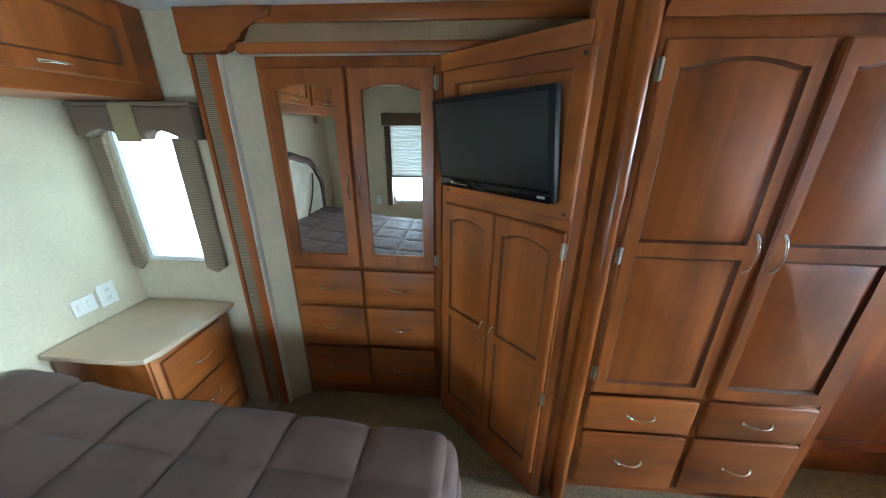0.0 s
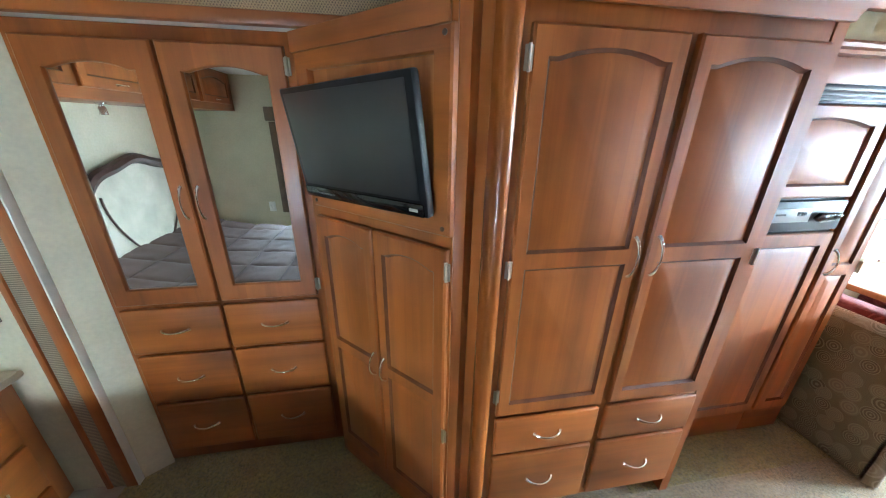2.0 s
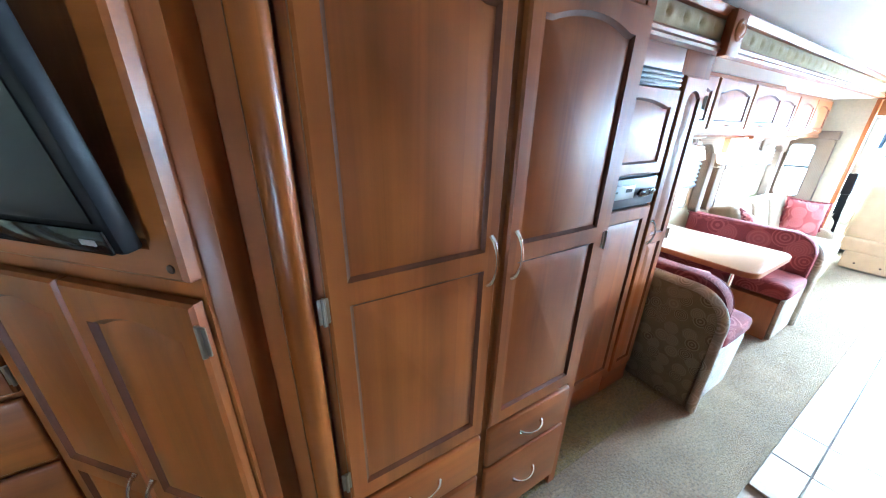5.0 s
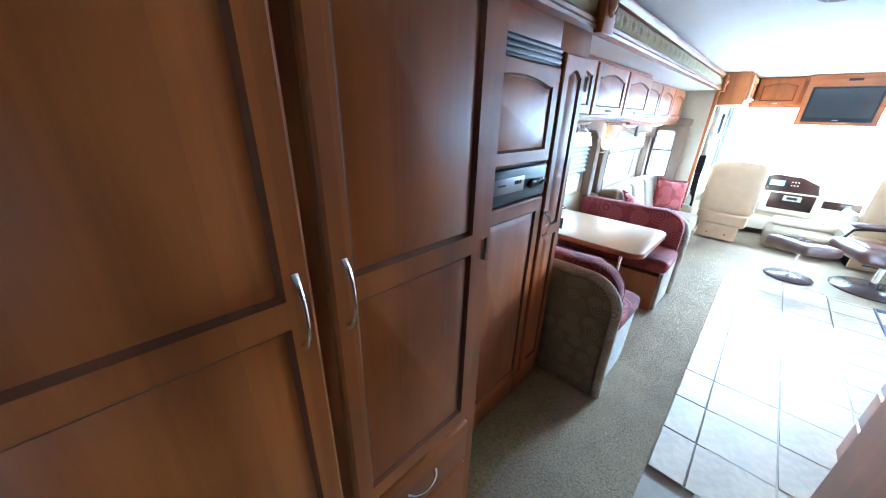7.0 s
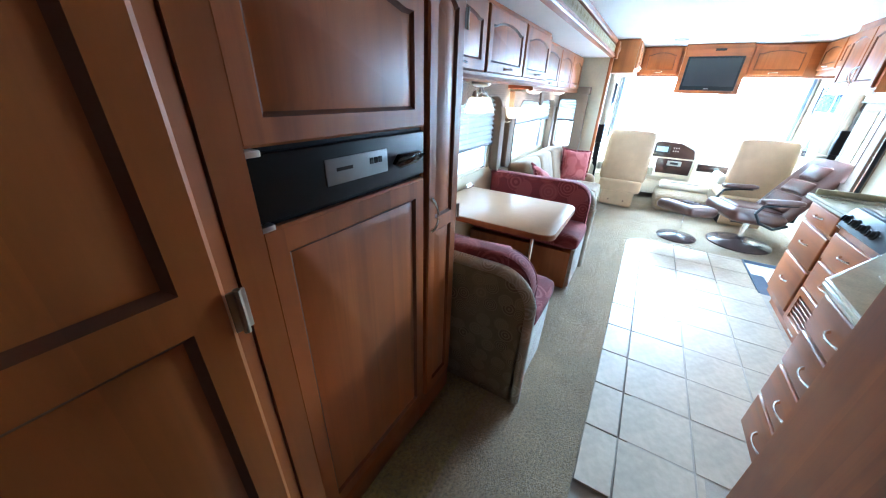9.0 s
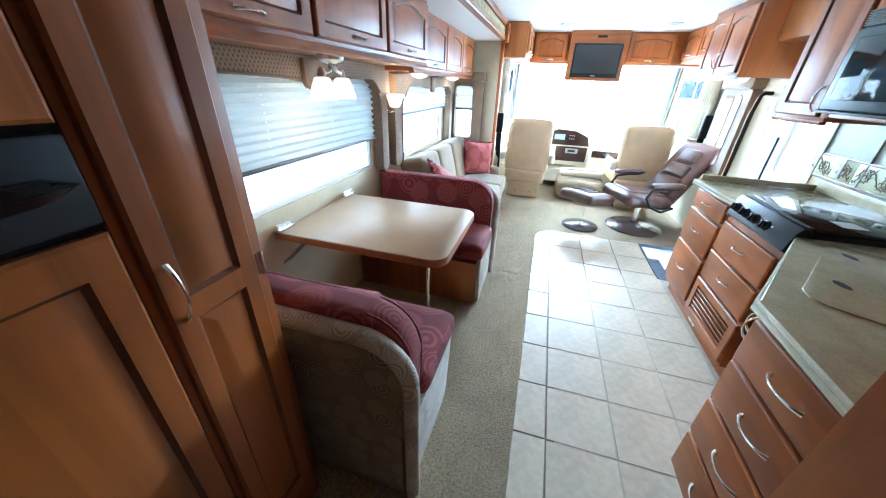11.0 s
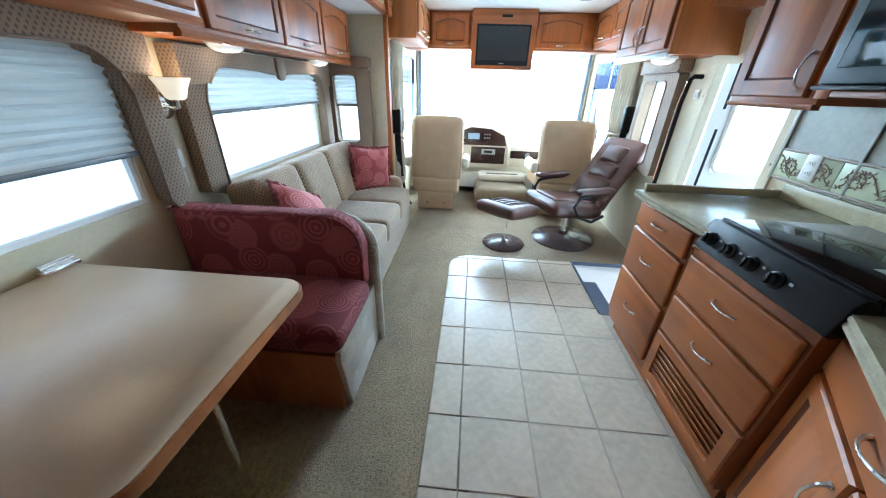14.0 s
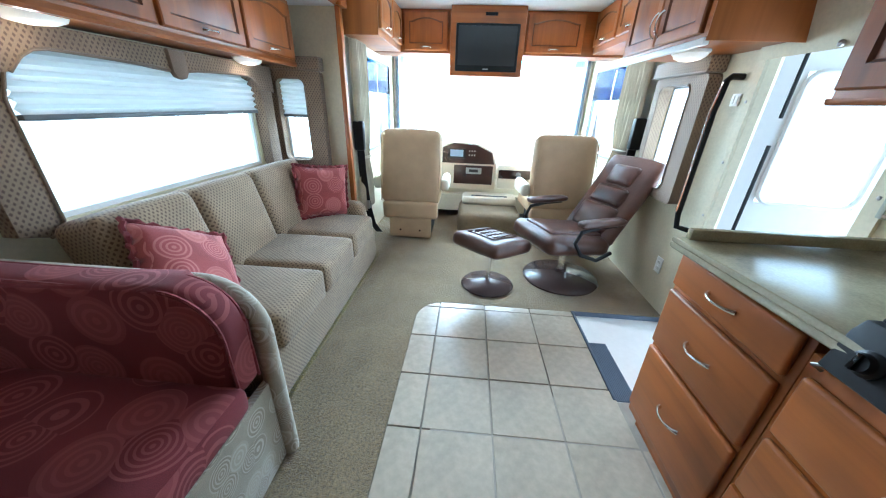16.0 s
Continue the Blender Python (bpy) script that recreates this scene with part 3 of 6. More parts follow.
for y in (-1.04, 1.24):
    part("side_post", bm_box(7.80, 7.858, y - 0.02, y + 0.02, 0.85, 1.88, 0.006), M_RUBBER, ws, "dark windscreen pillar trim")

window_light("light_dinette", (3.29, 2.06, 1.16), (3.29, 0, 1.1), 2.3, 1.3, 48)
window_light("light_sofa", (5.13, 2.06, 1.12), (5.13, 0, 1.0), 2.0, 1.3, 190)
window_light("light_bedroom", (-1.65, 1.66, 1.3), (-1.65, 0, 1.2), 0.9, 1.2, 11, (0.72, 1.0, 0.93))
window_light("light_bedroom_opposite", (-0.83, -1.26, 1.2), (-1.3, 0.8, 1.0), 0.9, 1.3, 82)
window_light("light_doorway", (5.5, -2.3, 0.95), (5.5, 0, 0.85), 4.0, 2.6, 640)
window_light("light_windscreen", (8.10, 0.1, 1.40), (6, 0.1, 1.2), 2.9, 1.5, 320)
window_light("light_windscreen_sky", (8.62, 0.1, 2.05), (6.75, 0.1, 0.4), 2.5, 1.2, 3100)
window_light("light_driver", (7.1, 1.50, 1.25), (7.1, 0, 1.1), 1.7, 1.3, 560)
window_light("light_passenger", (7.1, -1.30, 1.25), (7.1, 0, 1.1), 1.7, 1.3, 560)
window_light("light_small_window", (5.8, -1.28, 1.1), (5.8, 0, 1.0), 0.9, 1.1, 170)
window_light("light_end_window", (6.24, 1.69, 1.13), (5, 1.69, 1.1), 0.5, 1.0, 26)


def pleats(parent, axis, p, a0, a1, z0, z1, pitch=0.036, cloth=None):
    """A pleated shade: a folded sheet with a rail under it."""
    bm = bmesh.new()
    n = max(2, int((z1 - z0) / pitch))
    put = (lambda a, o, z: (a, p + o, z)) if axis == "y" else (lambda a, o, z: (p + o, a, z))
    rows = []
    for i in range(2 * n + 1):
        z, o = z1 + (z0 - z1) * i / (2 * n), (0.012 if i % 2 else -0.012)
        rows.append([bm.verts.new(put(a, o, z)) for a in (a0, a1)])
    for a, b in zip(rows, rows[1:]):
        bm.faces.new((a[0], a[1], b[1], b[0]))
    part("pleated_sheet", bm, cloth or M_BLIND, parent, "folded grey-white shade cloth")
    b = (a0, a1, p - 0.016, p + 0.016, z0 - 0.022, z0) if axis == "y" else (p - 0.016, p + 0.016, a0, a1, z0 - 0.022, z0)
    part("bottom_rail", bm_box(*b, 0.004), M_GREY, parent)


for nm, ax, p, a0, a1, z0, z1 in (("dinette", "y", 1.872, 2.50, 3.975, 1.085, 1.50), ("sofa", "y", 1.872, 4.45, 5.81, 1.21, 1.50), ("end", "x", 6.078, 1.585, 1.805, 1.18, 1.44), ("bed", "y", -1.075, -1.11, -0.56, 1.05, 1.69)):
    sh = thing("pleated_shade", Matrix(), "half-lowered grey-white pleated shade in a window", "shade")
    pleats(sh, ax, p, a0, a1, z0, z1, cloth=M_BLIND_THICK if nm == "bed" else M_BLIND)
    if nm == "dinette":
        for x in (2.96, 3.455):
            for k in range(11):
                part("cord_slot", bm_box(x - 0.006, x + 0.006, p - 0.0165, p - 0.0125, 1.122 + 0.036 * k, 1.127 + 0.036 * k), M_WHITE, sh, "short pale length of cord")


def arch_edge(x0, x1, z, drop, r, n=16):
    """The lower edge of a shaped board from x0 to x1: two shallow arches that meet in the middle."""
    pts, mid = [], (x0 + x1) / 2
    for i in range(2 * n + 1):
        s = i / (2 * n)
        k = abs(s - 0.5) * 2
        pts.append((x0 + (x1 - x0) * s, z - drop * (1 - math.sin(math.pi * min(1, (1 - k) * 0.5 + 0.5))) * 0.35 - drop * 1.5 * (max(0, k - 0.82) / 0.18) ** 2 - drop * 0.2 * max(0, 0.18 - k) * 5))
    return pts


def lambrequin(name, m, x0, x1, z_top, z_edge, z_low, leg=0.15, out=0.09, crest=True, label="", leg_l=True, leg_r=True, mat=None):
    """A padded window surround: shaped head board, two legs, a carved crest. Wall face at y=0, towards -y."""
    t = thing(name, m, label, "valance")
    mat = mat or M_VALANCE
    edge = arch_edge(x0 + leg * leg_l, x1 - leg * leg_r, z_edge, 0.055, 0.1)
    out_pts = [(x0, z_top)] + [(x0, edge[0][1] - 0.012)] + edge + [(x1, edge[-1][1] - 0.012), (x1, z_top)]
    part("head_board", bm_prism(out_pts, "y", -out, 0.0), mat, t)
    welt = [(x, -out - 0.002, z) for x, z in edge]
    part("piping", bm_tube(welt, 0.006, 6), M_BROWNFAB, t, "brown piping along the shaped edge")
    zl = edge[0][1] + 0.02
    for on, a, b, s in ((leg_l, x0, x0 + leg, 1), (leg_r, x1 - leg, x1, -1)):
        if on:
            inner = b if s > 0 else a
            outer = a if s > 0 else b
            pts = [(outer, zl), (inner, zl), (inner - s * 0.035, zl - 0.1), (inner - s * 0.03, z_low + 0.05), (inner - s * 0.055, z_low + 0.012), (inner - s * 0.09, z_low), (outer, z_low + 0.03)]
            part("side_leg", bm_prism(pts, "y", -out * 0.82, 0.0, 0.010), mat, t)
            part("piping", bm_tube([(x, -out * 0.82 - 0.002, z) for x, z in pts[1:6]], 0.006, 6), M_BROWNFAB, t)
    if crest:
        c = (x0 + x1) / 2
        pts = [(c - 0.05, z_edge + 0.07), (c - 0.048, z_edge - 0.03), (c - 0.03, z_edge - 0.055), (c, z_edge - 0.062), (c + 0.03, z_edge - 0.055), (c + 0.048, z_edge - 0.03), (c + 0.05, z_edge + 0.07)]
        bm = bm_prism(pts, "y", -out - 0.02, -out + 0.01, 0.008)
        for dx, dz in ((0, 0.03), (-0.022, 0.0), (0.022, 0.0), (0, -0.028)):
            bm_lathe([(0.02, 0), (0.016, 0.006), (0.006, 0.011), (0.001, 0.012)], 10, bm, (c + dx, 0, z_edge + dz))
        part("crest", bm, M_BROWNFAB, t, "padded brown crest in the middle")
    return t


SL = pose(0, 1.898, 0)
lambrequin("window_valance", SL, 2.335, 4.135, 1.555, 1.462, 0.81, 0.15, label="dotted tan padded valance round the dinette window")
lambrequin("window_valance", SL, 4.265, 5.975, 1.50, 1.425, 0.79, 0.17, label="dotted tan padded valance round the sofa window")


def round_rect(x0, x1, z0, z1, r, k=5):
    pts = []
    for cx, cz, a in ((x1 - r, z1 - r, 0), (x0 + r, z1 - r, 90), (x0 + r, z0 + r, 180), (x1 - r, z0 + r, 270)):
        pts += [(cx + r * math.cos(radians(a + 90 * q / k)), cz + r * math.sin(radians(a + 90 * q / k))) for q in range(k + 1)]
    return pts


def window_surround(m, w, z0, z1, hole, label, out=0.07):
    """A padded window surround with a rounded opening and a cornice on top. Wall face at y=0, towards -y."""
    t = thing("window_valance", m, label, "valance")
    a, b = round_rect(-w / 2, w / 2, z0, z1, 0.03), round_rect(*hole, 0.05)
    bm = bmesh.new()
    rings = [[bm.verts.new((x, y, z)) for x, z in p] for p, y in ((a, 0.0), (a, -out), (b, -out), (b, 0.0))]
    for p, q in zip(rings, rings[1:] + rings[:1]):
        for k in range(len(p)):
            bm.faces.new((p[k], p[(k + 1) % len(p)], q[(k + 1) % len(p)], q[k]))
    part("padded_frame", bm, M_VALANCE, t)
    part("piping", bm_tube([(x, -out - 0.001, z) for x, z in b + b[:1]], 0.006, 6), M_BROWNFAB, t, "brown piping round the opening")
    part("head_board", bm_box(-w / 2 - 0.015, w / 2 + 0.015, -out - 0.03, 0.0, z1 + 0.001, z1 + 0.095, 0.012), M_VALANCE, t)
    part("piping", bm_tube([(-w / 2 - 0.015, -out - 0.031, z1 + 0.004), (w / 2 + 0.015, -out - 0.031, z1 + 0.004)], 0.006, 6), M_BROWNFAB, t)
    return t


window_surround(pose(6.088, 1.665, 0, 0, 0, -90), 0.42, 0.765, 1.485, (-0.145, 0.085, 0.825, 1.435), "dotted tan padded surround of the narrow window")
window_surround(pose(5.8, -1.098, 0, 0, 0, 180), 0.56, 0.735, 1.50, (-0.20, 0.14, 0.80, 1.45), "dotted tan padded surround behind the recliner", 0.075)

# ---- bedroom ----
def bm_quilt(a, b, r, drop, seam):
    """A quilted cover, half sizes a and b, that hangs over its edges."""
    bm = bmesh.new()
    nu, nv = 190, 170
    rows = []
    ea, eb = a - r, b - r
    reach = r * math.pi / 2 + drop
    for i in range(nu + 1):
        row = []
        for j in range(nv + 1):
            u = -(ea + reach) + 2 * (ea + reach) * i / nu
            v = -(eb + reach) + 2 * (eb + reach) * j / nv
            cu, cv = max(-ea, min(ea, u)), max(-eb, min(eb, v))
            e = Vector((u - cu, v - cv))
            d = e.length
            su = abs((u / seam) % 1 - 0.5)
            sv = abs((v / seam) % 1 - 0.5)
            near = min(0.5 - su, 0.5 - sv) * seam
            h = 0.008 * (1 - math.exp(-((near / 0.03) ** 2))) - 0.006 * math.exp(-((near / 0.006) ** 2)) + 0.05 / (1 + math.exp((u + 0.55) * 10)) * (1 if d < 0.05 else 0.3) + 0.008 * noise.noise(Vector((u * 5, v * 5, 1.7))) + 0.004 * noise.noise(Vector((u * 15, v * 11, 4.2)))
            if d < 1e-9:
                p = Vector((cu, cv, h))
            else:
                dirn = e / d
                d = min(d, reach)
                if d < r * math.pi / 2:
                    th = d / r
                    hor, ver = (r + h) * math.sin(th), (r + h) * math.cos(th) - r
                else:
                    k = d - r * math.pi / 2
                    hor, ver = r + h + 0.06 * k + 0.012 * math.sin(14 * (u + v)) * k / 0.3, -r - k
                p = Vector((cu + dirn.x * hor, cv + dirn.y * hor, ver))
            p.z -= 0.06 * max(-1.0, min(1.0, cu / ea)) if d < r * 2.5 else 0.03 * max(-1.0, min(1.0, cu / ea))
            row.append(bm.verts.new(p))
        rows.append(row)
    for i in range(nu):
        for j in range(nv):
            bm.faces.new((rows[i][j], rows[i + 1][j], rows[i + 1][j + 1], rows[i][j + 1]))
    return bm


bed = thing("bed", pose(-1.05, 0.10, 0), "made queen bed with a brown quilted comforter", "bed")
part("base", bm_box(-0.85, 0.80, -0.68, 0.70, 0.0, 0.34, 0.01), M_WOODX, bed)
part("mattress", bm_soft(-0.87, 0.86, -0.74, 0.75, 0.342, 0.525, 0.06), M_CURTAIN, bed)
part("comforter", bm_quilt(0.93, 0.84, 0.09, 0.26, 0.30), M_QUILT, bed, "dark brown quilted comforter", pose(0, 0, 0.605))
hb = thing("headboard", pose(-1.935, -0.02, 0, 0, 0, 90), "cream upholstered headboard with a carved dark arch", "headboard")
pts = [(-0.62, 0.55), (0.62, 0.55)] + [(0.62 * math.cos(a), 0.92 + 0.42 * math.sin(a)) for a in (math.pi * k / 18 for k in range(19))]
part("panel", bm_prism(pts, "y", -0.05, -0.01, 0.012), M_CURTAIN, hb, "cream padded panel")
part("arch_rail", bm_tube([(0.64 * math.cos(a), -0.045, 0.92 + 0.44 * math.sin(a) + 0.012 * math.sin(9 * a)) for a in (math.pi * k / 40 for k in range(41))], 0.04, 8), M_BRONZE, hb, "carved dark wood arch")
for s in (-1, 1):
    part("post", bm_tube([(s * 0.64, -0.045, 0.5), (s * 0.64, -0.045, 0.93)], 0.035, 8), M_BRONZE, hb)
    part("scroll", bm_tube([(s * (0.12 + 0.30 * math.sin(q)), -0.06, 0.6 + 0.55 * q / 1.6) for q in (0.16 * k for k in range(11))], 0.008, 6), M_BRONZE, hb)

ns = thing("nightstand", pose(-1.68, 1.25, 0), "wooden nightstand with a beige laminate top", "nightstand")
part("body", bm_box(-0.255, 0.20, -0.235, 0.245, 0.0, 0.682, 0.004), M_WOOD, ns)
pts = [(-0.262, 0.252), (-0.262, -0.262), (0.16, -0.262), (0.215, -0.245), (0.243, -0.19), (0.262, 0.225), (0.262, 0.252)]
part("top", bm_prism(pts, "z", 0.683, 0.712, 0.008), M_LAMINATE, ns, "beige laminate top")
f = part("face_frame", bm_box(0.2005, 0.214, -0.225, 0.243, 0.01, 0.68, 0.003), M_MAPLE, ns)
for z0, z1 in ((0.42, 0.65), (0.17, 0.40), (0.03, 0.155)):
    d = part("drawer", bm_box(0, 0.36, 0, 0.02, 0, z1 - z0, 0.006), M_WOODX, ns, m=pose(0.235, -0.19, z0, 0, 0, 90))
    pull(d, (0.18, 0.0, (z1 - z0) * 0.5), False, 0.1)


def plate(m, kind, group="outlets and switches", w=0.072, h=0.115):
    t = thing("wall_outlet" if kind == "outlet" else "wall_switch", m, f"white plastic wall {kind} plate", kind, group)
    part("plate", bm_box(-w / 2, w / 2, -0.007, 0, -h / 2, h / 2, 0.003), M_WHITE, t)
    if kind == "outlet":
        for z in (-0.022, 0.022):
            part("socket", bm_box(-0.016, 0.016, -0.0095, -0.006, z - 0.013, z + 0.013, 0.003), M_WHITE, t)
            for x in (-0.006, 0.006):
                part("slot", bm_box(x - 0.0012, x + 0.0012, -0.0102, -0.009, z - 0.005, z + 0.005), M_BLACK, t)
    else:
        for x in (-w * 0.22, w * 0.22):
            part("rocker", bm_box(x - 0.011, x + 0.011, -0.012, -0.006, -0.02, 0.02, 0.003), M_WHITE, t)
    return t


plate(pose(-1.948, 1.214, 0.827, 0, 0, 90), "switch", w=0.10, h=0.085)
plate(pose(-1.948, 1.322, 0.834, 0, 0, 90), "outlet", w=0.085, h=0.12)
plate(pose(-1.3, -1.098, 0.72, 0, 0, 180), "switch")
plate(pose(-1.1, -1.098, 0.72, 0, 0, 180), "outlet")


def overhead(name, m, w, z0, z1, depth, doors, label, group="", arch=0.03, lip=0.05, mat=None, pulls="low", stile=0.05):
    """A wall cabinet: body, face frame, arched raised-panel doors with pulls. Front at y=0, from x=0 to w."""
    c = thing(name, m, label, "cabinet", group)
    part("body", bm_box(0, w, 0.004, depth, z0, z1, 0.003), mat or M_WOODX, c)
    for x0, x1 in doors:
        h = None
        if pulls == "low":
            h = ((x1 - x0) / 2, z0 + lip + 0.028)
        d = door(c, x0, -0.02, x1 - x0, [(z0 + lip, z1 - 0.02, arch, 0.055, 0.05)], stile=stile, mat=mat)
        if h:
            pull(d, (h[0], 0, h[1]), False, 0.09)
    return c


overhead("overhead_cabinet", pose(-1.50, -1.09, 0, 0, 0, 90), 2.59, 1.75, CEIL, 0.44, [(0.10, 0.66), (0.70, 1.26), (1.30, 1.86), (1.90, 2.48)], "long wooden overhead cabinet above the bed", lip=0.06)
for y in (-0.35, 0.35):
    rl = thing("reading_lamp", pose(-1.72, y, 1.749), "small chrome reading lamp under the cabinet", "lamp")
    part("base", bm_lathe([(0.03, 0), (0.03, -0.008), (0.012, -0.014)], 16), M_CHROME, rl)
    part("head", bm_lathe([(0.012, -0.015), (0.02, -0.03), (0.024, -0.07), (0.02, -0.072)], 16), M_CHROME, rl)

# bedroom window dressing
vc = thing("window_cornice", pose(-0.835, -1.098, 0, 0, 0, 180), "plain brown fabric cornice above the far bedroom window", "valance")
part("head_board", bm_box(-0.36, 0.36, -0.11, 0, 1.66, 1.80, 0.01), M_BROWNFAB, vc)
for x in (-0.34, 0.27):
    part("side_panel", bm_box(x, x + 0.07, -0.07, -0.002, 0.66, 1.655, 0.008), M_BROWNFAB, vc)
v = thing("window_cornice", pose(-1.655, 1.508, 0), "brown fabric cornice with ribbed side panels", "valance")
edge = [(-0.28, 1.60), (-0.235, 1.595), (-0.205, 1.625), (-0.15, 1.64), (-0.085, 1.625), (-0.07, 1.585), (0.05, 1.585), (0.065, 1.625), (0.13, 1.64), (0.19, 1.62), (0.225, 1.59), (0.312, 1.585)]
part("head_board", bm_prism([(-0.28, 1.725)] + edge + [(0.312, 1.725)], "y", -0.065, -0.0, 0.008), M_BROWNFAB, v)
part("cap", bm_box(-0.285, 0.318, -0.072, 0, 1.727, 1.745, 0.006), M_BROWNFAB, v, "piped top edge")
part("strap", bm_box(-0.07, 0.045, -0.077, -0.064, 1.575, 1.74, 0.006), M_TUFT, v, "pale fabric strap")
for a, b in ((-0.275, -0.205), (0.150, 0.262)):
    part("side_panel", bm_prism([(a, 1.59), (b, 1.59), (b, 0.935), ((a + b) / 2, 0.90), (a, 0.925)], "y", -0.03, -0.002, 0.008), M_RIB, v, "ribbed brown side panel")

# slide surround of the bedroom
sd = thing("slide_surround", pose(0, 1.508, 0), "stained wood surround with ribbed fabric bands", "trim")
part("post", bm_prism([(-1.328, 0), (-1.305, 0), (-1.305, 1.93), (-1.328, 1.93)], "y", -0.03, 0, 0.006), M_WOOD, sd)
part("fabric_band", bm_box(-1.3045, -1.246, -0.02, 0, 0.0, 1.93), M_RIB, sd, "ribbed brown fabric strip")
part("post", bm_prism([(-1.2455, 0), (-1.192, 0), (-1.192, 1.93), (-1.2455, 1.93)], "y", -0.032, 0, 0.008), M_WOOD, sd)
pts = [(-1.335, 1.932), (-1.155, 1.932), (-1.145, 1.95), (-1.10, 1.962), (-1.055, 1.99), (-1.03, 2.03), (-0.975, 2.05), (-0.925, 2.06), (-0.912, 2.098), (-1.335, 2.098)]
part("corner_bracket", bm_prism(pts, "y", -0.045, 0, 0.010), M_WOODX, sd, "scroll-cut wooden corner bracket")
part("rail", bm_box(-1.10, 0.40, -0.035, 0, 1.932, 1.972, 0.008), M_WOODX, sd)
part("fabric_band", bm_box(-1.06, 0.40, -0.02, 0, 1.9725, 2.038), M_BAND, sd, "woven brown fabric band")
part("rail", bm_box(-1.00, 0.40, -0.035, 0, 2.0385, 2.098, 0.006), M_WOODX, sd)

dr = thing("dresser", pose(-1.10, 1.573, 0), "tall dresser with two mirrored doors and six drawers", "dresser")
part("body", bm_box(0.012, 0.86, 0.004, 0.36, 0.03, 1.938, 0.003), M_WOOD, dr)
part("toe_kick", bm_box(-0.02, 0.86, 0.03, 0.06, 0.004, 0.031), M_WOODX, dr)
for i in range(2):
    x0, w = (0.436, 0.394) if i else (0.040, 0.384)
    d = door(dr, x0, -0.019, w, [(0.932, 1.893, 0.022, 0.07, 0.066)], stile=0.06, hollow=True, hinges=((0.401, 1.83), (0.401, 0.99)) if i else ())
    part("mirror", bm_box(0.045, w - 0.045, 0.012, 0.017, 0.985, 1.845), M_MIRROR, d, "clear mirror glass")
    pull(d, (0.024 if i else 0.362, 0.0, 1.36), True, 0.12)
    for k, (z0, z1) in enumerate(((0.692, 0.912), (0.416, 0.676), (0.108, 0.400))):
        drawer(dr, x0, x0 + w, -0.019, z0, z1)

# corner cabinet with television
ac = thing("corner_cabinet", pose(-0.232, 1.512, 0, 0, 0, -45.4), "angled wooden corner cabinet with a television niche", "cabinet")
part("body", bm_prism([(0, 0.004), (0.66, 0.004), (0.635, 0.10), (0.30, 0.30), (0.02, 0.10)], "z", 0.02, 1.925, 0.0), M_WOOD, ac)
part("niche_frame", bm_door(0.615, [(1.362, 1.862, 0, 0.05, 0.052)], hollow=True, stile=0.052, thick=0.024), M_WOODX, ac, m=pose(0.048, -0.021, 0))
part("niche_back", bm_box(0.09, 0.62, 0.001, 0.003, 1.40, 1.82), M_MAPLE, ac, "plain wooden back of the niche")
part("rail", bm_box(0, 0.645, -0.010, 0.003, 1.864, 1.925, 0.004), M_WOODX, ac)
for x, z in ((0.642, 1.842), (0.642, 1.385), (0.068, 1.385)):
    part("screw", bm_lathe([(0.007, 0), (0.007, 0.002), (0.004, 0.0035), (0.001, 0.0036)], 10), M_BRONZE, ac, "dark screw head", pose(x, -0.021, z, 90, 0, 0))
for i in range(2):
    x0 = 0.044 + i * 0.308
    d = door(ac, x0, -0.02, 0.301, [(0.17, 0.757, 0, 0.05, 0.022), (0.757, 1.322, 0.022, 0.022, 0.052)], stile=0.041, hinges=((0.308, 1.26), (0.308, 0.62)) if i else ())
    pull(d, (0.025 if i else 0.276, 0, 0.765), True, 0.10)

tv = thing("television", pose(-0.045, 1.238, 1.585, 0, 0, -48.0) @ pose(0, 0, 0, 8, -1.5, 0), "flat black television on a wall arm", "television")
part("case", bm_box(-0.295, 0.295, -0.012, 0.016, -0.175, 0.175, 0.007), M_BLACK, tv)
part("back_housing", bm_box(-0.20, 0.20, 0.0165, 0.034, -0.12, 0.11, 0.008), M_BLACK, tv)
part("screen", bm_box(-0.272, 0.272, -0.0145, -0.0125, -0.128, 0.158, 0.001), M_SCREEN, tv, "dark unlit screen")
part("speaker_bar", bm_box(-0.285, 0.285, -0.018, -0.0125, -0.172, -0.136, 0.004), M_GLOSS, tv)
for k in range(6):
    part("button", bm_box(-0.21 + k * 0.018, -0.199 + k * 0.018, -0.020, -0.0175, -0.157, -0.153), M_GREY, tv)
part("badge", bm_box(0.235, 0.265, -0.0195, -0.0175, -0.158, -0.150), M_SILVER, tv, "small pale maker's mark")
part("arm", bm_box(-0.05, 0.05, 0.0345, 0.10, -0.05, 0.05, 0.006), M_BLACK, tv)

# post between corner cabinet and wardrobe
ps = thing("post_trim", pose(0, 1.06, 0), "stained wood corner posts with a polished rounded bead", "trim")
part("post", bm_prism([(0.222, 0.0), (0.250, -0.012), (0.268, -0.012), (0.30, 0.03), (0.30, 0.06), (0.222, 0.06)], "z", 0.0, 2.097, 0.004), M_WOOD, ps)
part("recess", bm_box(0.3005, 0.3335, 0.035, 0.06, 0.0, 2.097), M_WOOD, ps)
bead = [(0.334, 0.06)] + [(0.362 - 0.028 * math.cos(math.pi * k / 12), -0.004 - 0.028 * math.sin(math.pi * k / 12)) for k in range(13)] + [(0.390, 0.06)]
